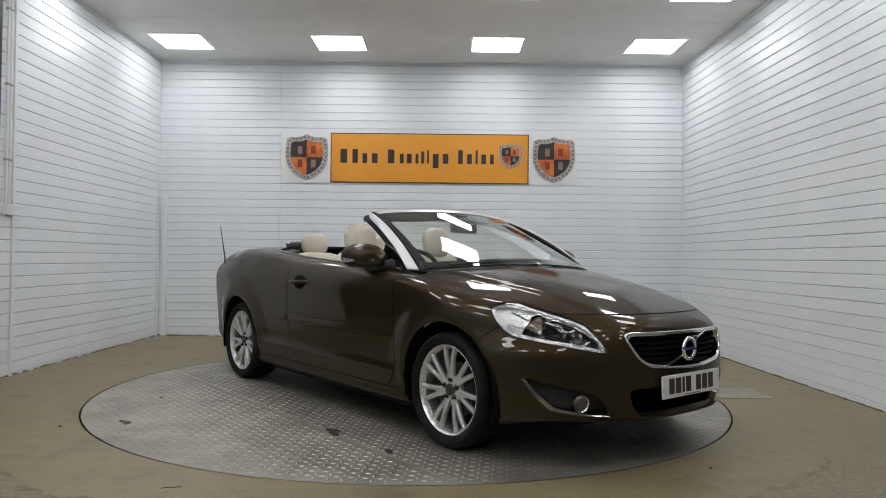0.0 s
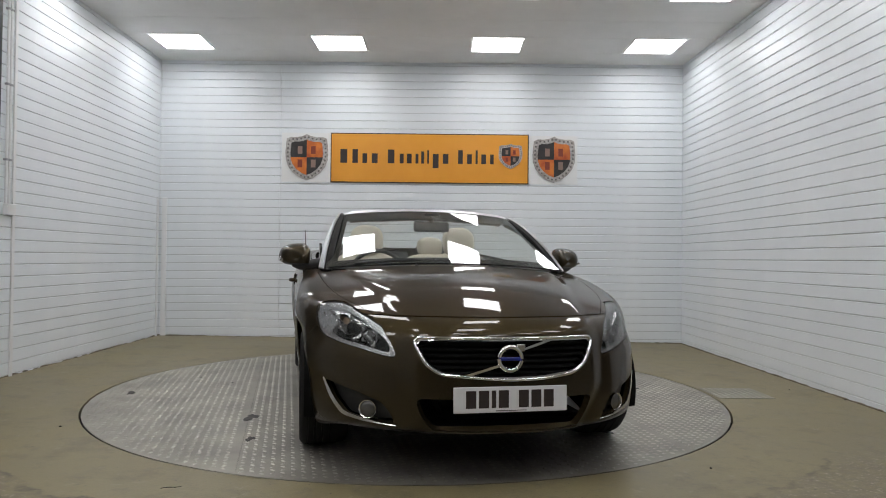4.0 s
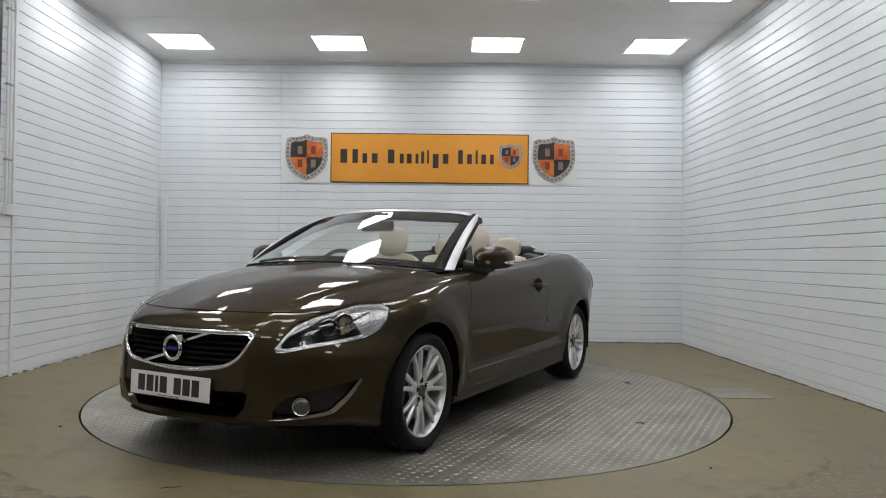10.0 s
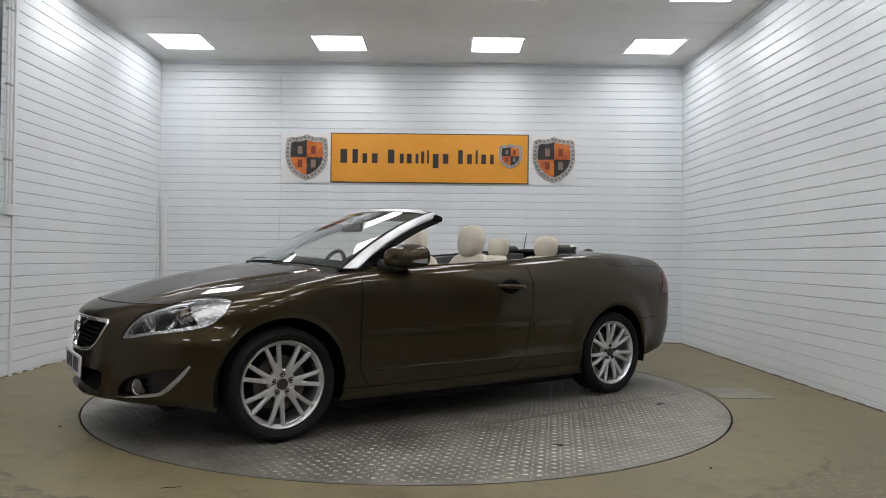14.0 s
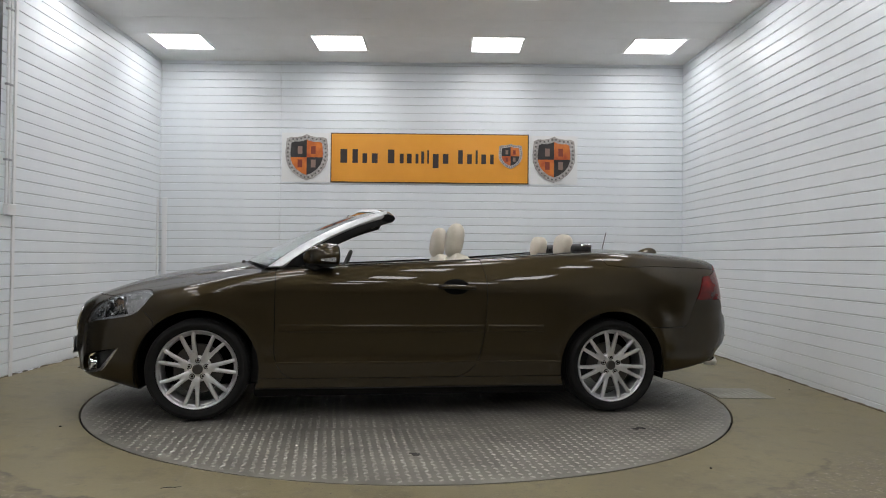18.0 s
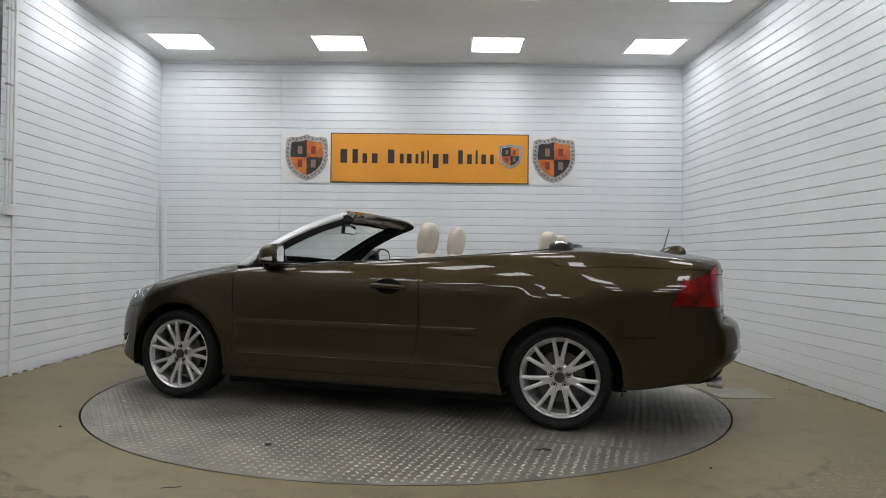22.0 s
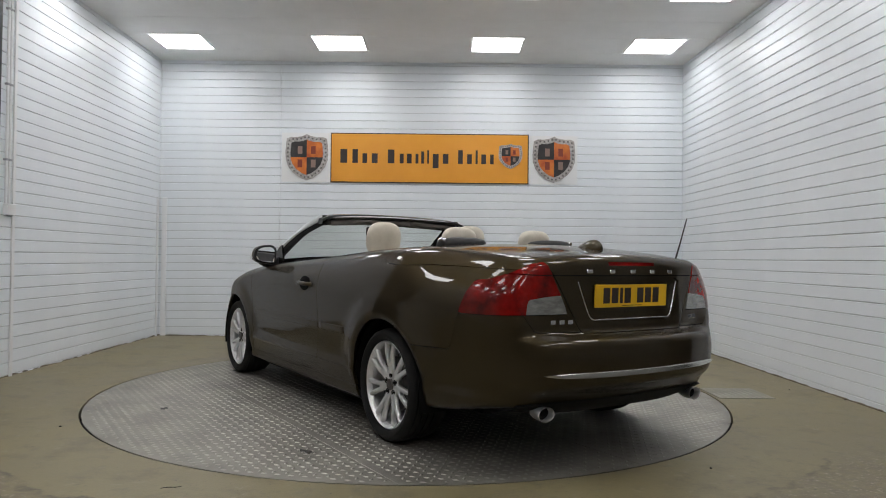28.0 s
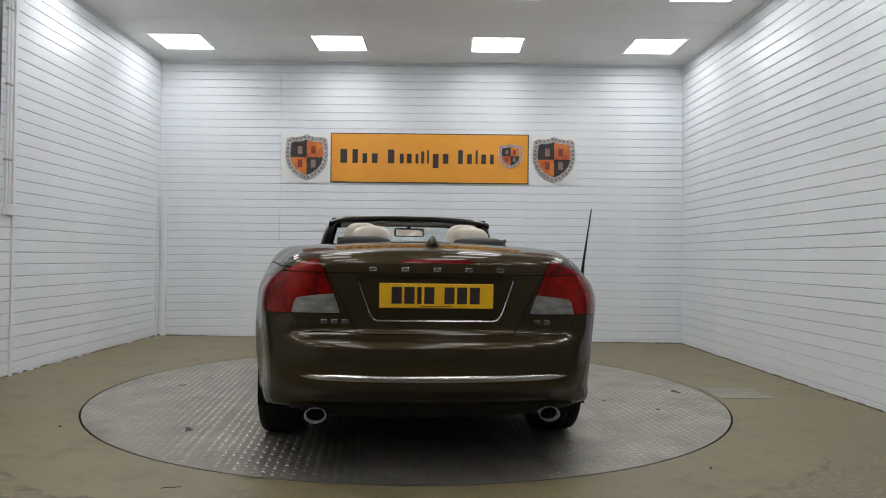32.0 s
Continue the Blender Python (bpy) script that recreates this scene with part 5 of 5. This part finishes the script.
def front_fittings(car):
    # slats follow the nose
    for k in range(6):
        z = 0.492 + k * 0.0255
        half = 0.30 + 0.10 * min(1, (z - 0.48) / 0.12)
        bm = bmesh.new()
        rows = []
        for y in np.linspace(-half, half, 15):
            x = skin_x(abs(y), z) - 0.020
            rows.append([(x, y, z - 0.004), (x - 0.002, y, z + 0.005), (x - 0.030, y, z + 0.009), (x - 0.030, y, z + 0.001)])
        ribbon(bm, rows)
        part("grille_slat", bm, SEAM, car, "black grille slat")
    # emblem: a ring with a diagonal bar, no lettering
    x0 = skin_x(0.0, 0.56)
    bm = bmesh.new()
    pts = [(x0 + 0.012, 0.052 * math.cos(a), 0.560 + 0.052 * math.sin(a)) for a in np.linspace(0, 2 * math.pi, 40, endpoint=False)]
    tube(bm, pts, 0.0105, 10, True)
    ring = part("emblem", bm, CHROME, car, "round chrome grille emblem", smoothing=60)
    bm = bmesh.new()
    box(bm, x0 + 0.008, x0 + 0.020, -0.052, 0.052, 0.552, 0.568, 0.003)
    part("emblem_bar", bm, BLUE, ring, "blue enamel bar")
    bm = bmesh.new()
    box(bm, x0 + 0.004, x0 + 0.020, 0.030, 0.066, 0.592, 0.624, 0.003)
    part("emblem_arrow", bm, CHROME, ring)
    for a, b in (((0.205, 0.642), (0.045, 0.592)), ((-0.045, 0.530), (-0.205, 0.484))):
        bm = bmesh.new()
        rows = []
        for t in np.linspace(0, 1, 8):
            y, z = a[0] + t * (b[0] - a[0]), a[1] + t * (b[1] - a[1])
            x = skin_x(abs(y), z)
            rows.append([(x - 0.006, y, z - 0.008), (x + 0.004, y, z - 0.006), (x + 0.004, y, z + 0.006), (x - 0.006, y, z + 0.008)])
        ribbon(bm, rows)
        part("emblem_strip", bm, CHROME, ring, "diagonal chrome strip", smoothing=40)
    plate(car, "front_plate", pose(skin_x(0.2, 0.39) + 0.020, 0, 0.386, 0, -2, 0), PLATE_WHITE, "white front plate with dark bars")
    # lower lip of the intake
    bm = bmesh.new()
    rows = []
    for y in np.linspace(-0.33, 0.33, 17):
        z = 0.234 + 0.012 * (abs(y) / 0.33) ** 4
        x = skin_x(abs(y), z + 0.01)
        rows.append([(x - 0.02, y, z - 0.003), (x + 0.006, y, z - 0.003), (x + 0.007, y, z + 0.003), (x - 0.02, y, z + 0.004)])
    ribbon(bm, rows)
    part("intake_lip", bm, PAINT, car, "thin painted lower lip", smoothing=40)
    for s in (1, -1):
        c = Vector((skin_x(0.605, 0.318) - 0.012, 0.605 * s, 0.316))
        turn = pose(0, 0, 0, 0, 0, 24 * s)
        bm = bmesh.new()
        lathe(bm, [(0.012, -0.020), (0.028, -0.012), (0.037, 0.004), (0.041, 0.006), (0.042, -0.006), (0.042, -0.03)], 28)
        bmesh.ops.transform(bm, matrix=Matrix.Translation(c) @ turn @ pose(0, 0, 0, 0, 0, -90), verts=bm.verts[:])
        f = part("fog_lamp", bm, CHROME, car, "round fog lamp with clear lens", smoothing=50)
        bm = bmesh.new()
        bmesh.ops.create_uvsphere(bm, u_segments=20, v_segments=10, radius=1.0)
        bmesh.ops.transform(bm, matrix=Matrix.Translation(c) @ turn @ Matrix.Diagonal((0.012, 0.037, 0.037, 1)), verts=bm.verts[:])
        part("lens", bm, FOG_LENS, f, smoothing=60)
        # chrome blade along the recess
        edge = spline([(0.798, 0.430), (0.768, 0.352), (0.730, 0.296), (0.700, 0.276), (0.62, 0.262), (0.55, 0.257), (0.488, 0.254)], 26)
        bm = bmesh.new()
        rows = []
        for k, (y, z) in enumerate(edge):
            t = k / 25
            w = 0.003 + 0.018 * math.sin(math.pi * min(1, t * 1.15 + 0.04)) ** 0.8 * (1 - 0.35 * t)
            x = skin_x(y, z)
            a = min(k, 24)
            d = edge[a + 1] - edge[a]
            n = np.array([-d[1], d[0]]) / np.linalg.norm(d)
            if n[1] < 0:
                n = -n
            y2, z2 = y + n[0] * w, z + n[1] * w
            x2 = skin_x(y2, z2)
            rows.append([(x - 0.010, y * s, z), (x + 0.006, y * s, z), (x2 + 0.001, y2 * s, z2), (x2 - 0.016, y2 * s, z2)])
        ribbon(bm, rows)
        part("fog_blade", bm, BLADE, car, "silver fog lamp blade", smoothing=40)
        bm = bmesh.new()
        bmesh.ops.create_uvsphere(bm, u_segments=12, v_segments=8, radius=1.0)
        bmesh.ops.transform(bm, matrix=pose(1.13, 0.235 * s, skin_z(1.13, 0.235) + 0.004) @ Matrix.Diagonal((0.014, 0.011, 0.010, 1)), verts=bm.verts[:])
        part("washer_jet", bm, BLACK, car, "black washer jet", smoothing=60)


def rear_fittings(car):
    x0 = skin_x(0.2, 0.83, False)
    plate(car, "rear_plate", pose(x0 + 0.010, 0.0, 0.828, 0, 2, 180), PLATE_YELLOW, "yellow rear plate with dark bars")
    # bright edge of the plate recess
    bm = bmesh.new()
    ring = soft_corners([(-0.362, 0.907), (-0.302, 0.745), (-0.278, 0.713), (0.278, 0.713), (0.302, 0.745), (0.362, 0.907)], 0.02)
    rows = []
    for y, z in ring[3:-3]:
        x = skin_x(abs(y), z, False)
        rows.append((x + 0.010, y, z))
    tube(bm, rows, 0.004, 8)
    part("recess_trim", bm, CHROME, car, "thin bright recess trim", smoothing=60)
    # dark joint under the lid's lip, from lamp to lamp
    bm = bmesh.new()
    rows = []
    for y in np.linspace(-0.500, 0.500, 29):
        x = skin_x(abs(y), 0.927, False)
        rows.append([(x + 0.006, y, 0.9245), (x - 0.0012, y, 0.9248), (x - 0.0012, y, 0.9292), (x + 0.006, y, 0.9295)])
    ribbon(bm, rows)
    part("lid_joint", bm, SEAM, car, "thin dark joint across the boot lid")
    # high brake light
    bm = bmesh.new()
    rows = []
    for y in np.linspace(-0.165, 0.165, 13):
        x = skin_x(abs(y), 0.985, False)
        rows.append([(x + 0.01, y, 0.977), (x - 0.003, y, 0.977), (x + 0.001, y, 0.994), (x + 0.014, y, 0.994)])
    ribbon(bm, rows)
    part("high_brake_light", bm, RED, car, "slim red brake light", smoothing=40)
    # plain bright shapes in place of the lid's lettering
    for k in range(5):
        y = 0.290 - k * 0.145
        z = 0.947
        x = skin_x(abs(y), z, False)
        bm = bmesh.new()
        box(bm, x - 0.004, x + 0.004, y - 0.017, y + 0.017, z - 0.010, z + 0.010, 0.004)
        part("lid_ornament", bm, CHROME, car, "small chrome ornament")
    for side, n in ((1, 3), (-1, 2)):
        for k in range(n):
            y = side * (0.505 if side > 0 else 0.470) - k * 0.047 * 1.0
            z = 0.708
            x = skin_x(abs(y), z, False)
            bm = bmesh.new()
            box(bm, x - 0.003, x + 0.004, y - 0.015, y + 0.015, z - 0.011, z + 0.011, 0.003)
            part("badge_bar", bm, CHROME, car, "small chrome badge")
    # bumper strip
    bm = bmesh.new()
    rows = []
    for y in np.linspace(-0.60, 0.60, 33):
        z = 0.470 + 0.004 * (y / 0.6) ** 2
        h = 0.015 * (1 - (abs(y) / 0.605) ** 12)
        x = skin_x(abs(y), z, False)
        rows.append([(x + 0.010, y, z - h), (x - 0.011, y, z - h * 0.85), (x - 0.0115, y, z + h * 0.45), (x - 0.007, y, z + h * 0.8), (x + 0.006, y, z + h)])
    ribbon(bm, rows)
    part("bumper_strip", bm, BLADE, car, "chrome bumper strip", smoothing=50)
    # dark lower apron
    bm = bmesh.new()
    rows = []
    for y in np.linspace(-0.66, 0.66, 25):
        e = (abs(y) / 0.66) ** 6
        x1 = skin_x(abs(y), 0.345, False)
        rows.append([(x1 + 0.03, y, 0.338), (x1 - 0.003, y, 0.338 - 0.02 * e), (x1 + 0.03, y, 0.300), (x1 + 0.10, y, 0.262 + 0.03 * e), (x1 + 0.20, y, 0.250 + 0.03 * e), (x1 + 0.20, y, 0.31)])
    ribbon(bm, rows)
    part("rear_apron", bm, RUBBER, car, "black rear apron", smoothing=50)
    for s in (1, -1):
        bm = bmesh.new()
        lathe(bm, [(0.034, 0.075), (0.044, 0.055), (0.049, 0.0), (0.0515, -0.006), (0.049, -0.009), (0.045, -0.004), (0.043, 0.05), (0.0, 0.06)], 32)
        bmesh.ops.transform(bm, matrix=pose(-2.235, 0.538 * s, 0.284, 0, 0, 0) @ Matrix.Diagonal((1, 0.97, 0.68, 1)) @ pose(0, 0, 0, 0, 0, -90), verts=bm.verts[:])
        ex = part("exhaust_pipe", bm, ALLOY, car, "polished oval exhaust pipe", smoothing=40)
        bm = bmesh.new()
        lathe(bm, [(0.0, 0.030), (0.0445, 0.030)], 24)
        bmesh.ops.transform(bm, matrix=pose(-2.235, 0.538 * s, 0.284) @ Matrix.Diagonal((1, 0.97, 0.68, 1)) @ pose(0, 0, 0, 0, 0, -90), verts=bm.verts[:])
        part("pipe_bore", bm, SEAM, ex)
    # fin and whip aerial
    zf = skin_z(-1.96, 0)
    bm = bmesh.new()
    bmesh.ops.create_uvsphere(bm, u_segments=24, v_segments=14, radius=1.0)
    for v in bm.verts:
        x, y, z = v.co
        t = (x + 1) / 2
        v.co = (-1.965 + 0.095 * x, 0.040 * y * (1 - 0.35 * t) * (1 - 0.5 * max(z, 0)), zf - 0.002 + max(z, -0.15) * 0.060 * (1 - 0.75 * t ** 1.4))
    part("roof_fin", bm, PAINT, car, "painted aerial fin", smoothing=70)
    bm = bmesh.new()
    zb = skin_z(-1.88, -0.79)
    tube(bm, [(-1.880, -0.795, zb - 0.01), (-1.890, -0.797, zb + 0.05), (-1.93, -0.804, 1.12), (-1.968, -0.812, 1.262)], [0.010, 0.007, 0.0045, 0.003], 8)
    part("aerial", bm, BLACK, car, "black whip aerial", smoothing=60)


def rounded_block(bm, w, d, h, m, puff=0.5, seg=14):
    """A padded block: width y, depth x, height z, with full soft edges."""
    r = bmesh.ops.create_uvsphere(bm, u_segments=seg * 2, v_segments=seg, radius=1.0)
    for v in r["verts"]:
        x, y, z = v.co
        v.co = (math.copysign(abs(x) ** puff, x) * d / 2, math.copysign(abs(y) ** puff, y) * w / 2, math.copysign(abs(z) ** puff, z) * h / 2)
    bmesh.ops.transform(bm, matrix=m, verts=r["verts"])


def seat(car, y, rear=False):
    seat_ob = new("rear_seat" if rear else "front_seat")
    seat_ob.parent = car
    seat_ob["label"] = "cream leather seat with headrest"
    if rear:
        bits = [("cushion", 0.50, 0.46, 0.16, (-0.80, y, 0.56, 0, -8, 0), 0.5), ("backrest", 0.50, 0.15, 0.52, (-1.085, y, 0.775, 0, -14, 0), 0.45),
                ("headrest", 0.238, 0.110, 0.178, (-1.165, y, 1.103, 0, -6, 0), 0.72)]
    else:
        bits = [("cushion", 0.50, 0.52, 0.18, (0.05, y, 0.50, 0, -10, 0), 0.5), ("backrest", 0.50, 0.16, 0.62, (-0.285, y, 0.735, 0, -17, 0), 0.45),
                ("headrest", 0.262, 0.120, 0.245, (-0.335, y, 1.128, 0, -9, 0), 0.76)]
    for name, w, d, h, m, puff in bits:
        bm = bmesh.new()
        rounded_block(bm, w, d, h, pose(*m), puff)
        part(name, bm, CREAM, seat_ob, smoothing=70)
    top = bits[2][4]
    bm = bmesh.new()
    for k in (-0.05, 0.05):
        tube(bm, [(top[0] - 0.005, y + k, top[2] - 0.05), (top[0] - 0.02, y + k, top[2] - 0.22)], 0.007, 8)
    part("headrest_posts", bm, SEAM, seat_ob, "dark headrest posts")


def interior(car):
    cab = new("cabin")
    cab.parent = car
    cab["label"] = "charcoal cabin trim with dashboard"
    bm = bmesh.new()
    prism(bm, [(1.02, 0.20), (1.02, 0.62), (0.55, 0.36), (-0.55, 0.36), (-0.62, 0.44), (-1.02, 0.46), (-1.18, 1.02), (-1.30, 1.02), (-1.30, 0.20)], -0.70, 0.70, "xz")
    part("cabin_floor", bm, DARK_TRIM, cab, "charcoal carpet")
    bm = bmesh.new()
    rows = []
    for y in np.linspace(-0.70, 0.70, 21):
        f = 1.06 - 0.20 * (y / 0.70) ** 2
        hood = 0.030 * math.exp(-((y + 0.37) / 0.17) ** 4)
        rows.append([(f, y, 0.925), (0.80, y, 0.945 + hood * 0.6), (0.66, y, 0.935 + hood), (0.60, y, 0.900 + hood * 0.7), (0.585, y, 0.78), (0.66, y, 0.62), (f, y, 0.62)])
    ribbon(bm, rows)
    part("dashboard", bm, DARK_TRIM, cab, "charcoal dashboard", smoothing=40)
    bm = bmesh.new()
    box(bm, -0.50, 0.62, -0.10, 0.10, 0.34, 0.60, 0.03)
    part("centre_console", bm, DARK_TRIM, cab, smoothing=40)
    at = pose(0.44, -0.37, 0.872, 0, 68 - 90, 0)
    bm = bmesh.new()
    pts = [at @ Vector((0, 0.185 * math.cos(a), 0.185 * math.sin(a))) for a in np.linspace(0, 2 * math.pi, 36, endpoint=False)]
    tube(bm, pts, 0.015, 10, True)
    wheel_ob = part("steering_wheel", bm, BLACK, cab, "black steering wheel", smoothing=60)
    bm = bmesh.new()
    rounded_block(bm, 0.15, 0.06, 0.13, at @ pose(0.02, 0, 0), 0.6, 10)
    for a in (0, 180, 270):
        box(bm, -0.010, 0.010, 0.05, 0.180, -0.016, 0.016, 0.005, at @ pose(0.01, 0, 0, a, 0, 0))
    part("wheel_boss", bm, BLACK, wheel_ob, smoothing=40)
    for s in (1, -1):
        bm = bmesh.new()
        rows = []
        for x, zt in ((0.86, 0.925), (0.6, 0.938), (0.2, 0.95), (-0.2, 0.972), (-0.45, 0.985)):
            rows.append([(x, 0.742 * s, zt), (x, 0.70 * s, zt + 0.004), (x, 0.672 * s, zt - 0.02), (x, 0.665 * s, zt - 0.16), (x, 0.68 * s, 0.40), (x, 0.76 * s, 0.40)])
        ribbon(bm, rows)
        part("door_trim", bm, DARK_TRIM, cab, "charcoal door trim", smoothing=40)
        bm = bmesh.new()
        rows = []
        for x, zt in ((0.5, 0.775), (0.2, 0.79), (-0.2, 0.80), (-0.43, 0.81)):
            rows.append([(x, 0.668 * s, zt), (x, 0.648 * s, zt - 0.03), (x, 0.648 * s, zt - 0.20), (x, 0.672 * s, zt - 0.24)])
        ribbon(bm, rows)
        part("door_card", bm, CREAM, cab, "cream door card", smoothing=40)
        bm = bmesh.new()
        rows = []
        for x, zt, yy in ((-0.46, 0.986, 0.742), (-0.8, 1.018, 0.715), (-1.02, 1.04, 0.66), (-1.16, 1.06, 0.50)):
            rows.append([(x, yy * s, zt), (x, (yy - 0.06) * s, zt - 0.01), (x, (yy - 0.10) * s, zt - 0.12), (x, (yy - 0.06) * s, 0.45), (x, yy * s, 0.45)])
        ribbon(bm, rows)
        part("rear_side_trim", bm, DARK_TRIM, cab, "charcoal rear side trim", smoothing=40)
        bm = bmesh.new()
        rounded_block(bm, 0.32, 0.15, 0.085, pose(-1.26, 0.345 * s, 1.082, 0, 4, 0), 0.62, 12)
        hoop = part("roll_hoop_cover", bm, BLACK, cab, "black roll hoop cover", smoothing=70)
        bm = bmesh.new()
        tube(bm, [(-1.24, 0.49 * s, 1.105), (-1.275, 0.502 * s, 1.112), (-1.31, 0.49 * s, 1.105)], 0.012, 8)
        part("hoop_trim", bm, CHROME, hoop, smoothing=60)
    bm = bmesh.new()
    box(bm, -1.16, -1.10, -0.62, 0.62, 0.90, 1.005, 0.02)
    box(bm, -1.13, -1.07, -0.085, 0.085, 0.60, 1.055, 0.02)
    part("rear_bulkhead", bm, DARK_TRIM, cab, "charcoal rear bulkhead", smoothing=40)
    for y in (0.37, -0.37):
        seat(car, y)
    for y in (0.30, -0.30):
        seat(car, y, True)


def side_mouldings(car):
    """Body-coloured strips along the doors and quarters, and the thin ledge above the sill."""
    for s in (1, -1):
        for x0, x1 in ((0.845, -0.440), (-0.470, -0.835)):
            bm = bmesh.new()
            rows = []
            for t in np.linspace(0, 1, 17):
                x = x0 + t * (x1 - x0)
                taper = min(1.0, (1 - t) * 14 + 0.25, t * 14 + 0.25)
                lo, hi = skin_y(x, 0.535), skin_y(x, 0.580)
                rows.append([(x, (lo - 0.004) * s, 0.532), (x, (lo + 0.0062 * taper) * s, 0.537), (x, (hi + 0.0070 * taper) * s, 0.573), (x, (hi + 0.0045 * taper) * s, 0.5785), (x, (hi - 0.004) * s, 0.581)])
            ribbon(bm, rows)
            part("side_moulding", bm, PAINT, car, "body-coloured side moulding", smoothing=35)
            bm = bmesh.new()
            rows = []
            xa, xb = (0.862, -0.415) if x0 > 0 else (-0.430, -0.945)
            for t in np.linspace(0, 1, 17):
                x = xa + t * (xb - xa)
                lo = skin_y(x, 0.345)
                rows.append([(x, (lo - 0.004) * s, 0.330), (x, (lo + 0.0035) * s, 0.3415), (x, (lo + 0.0042) * s, 0.3465), (x, (lo + 0.0022) * s, 0.3500), (x, (lo - 0.004) * s, 0.3525)])
            ribbon(bm, rows)
            part("side_ledge", bm, PAINT, car, "thin body-coloured ledge above the sill", smoothing=35)


def wheel_wells(car):
    for wx in (WHEEL_X, -WHEEL_X):
        for s in (1, -1):
            bm = bmesh.new()
            rows = []
            for a in np.linspace(radians(-14), radians(194), 30):
                c, sn = math.cos(a), math.sin(a)
                rows.append([bm.verts.new((wx + r * c, y * s, HUB_Z + r * sn)) for r, y in ((0.364, 0.880), (0.372, 0.84), (0.372, 0.56), (0.10, 0.55))])
            for p, q in zip(rows, rows[1:]):
                for i in range(3):
                    bm.faces.new((p[i], q[i], q[i + 1], p[i + 1]))
            part("wheel_well", bm, SEAM, car, "black wheel well liner", smoothing=40)


def underfloor_shade(car):
    # Boxes added low under the body so less light passes beneath.
    bm = bmesh.new()
    box(bm, -1.05, 1.0, -0.74, 0.74, 0.110, 0.20, 0.02)
    box(bm, 1.0, 1.85, -0.50, 0.50, 0.150, 0.24, 0.02)
    box(bm, -1.70, -1.05, -0.50, 0.50, 0.175, 0.28, 0.02)
    part("underfloor_shade", bm, RUBBER, car, "black underfloor boxes, added to deepen the shade beneath the car", smoothing=40)


def build_car():
    car = thing("car", "bronze brown convertible with its roof down, parked on the turntable", "car")
    body_panels(car)
    for wx in (WHEEL_X, -WHEEL_X):
        for s in (1, -1):
            wheel(car, wx, s, -17.5 if wx > 0 and s > 0 else 0.0)
    side_mouldings(car)
    wheel_wells(car)
    underfloor_shade(car)
    windscreen(car)
    for s in (1, -1):
        door_mirror(car, s)
    front_fittings(car)
    rear_fittings(car)
    interior(car)
    return car


CAR = build_car()


# ---- what moves ----
def motions():
    walk(TURNTABLE, [(t, pose(TABLE.x, TABLE.y, 0, 0, 0, a)) for t, a in SPIN])
    rows = []
    for t, a in SPIN:
        off = Euler((0, 0, radians(a))).to_matrix() @ CAR_OFF
        rows.append((t, pose(TABLE.x + off.x, TABLE.y + off.y, 0.002, 0, 0, a)))
    walk(CAR, rows)


motions()
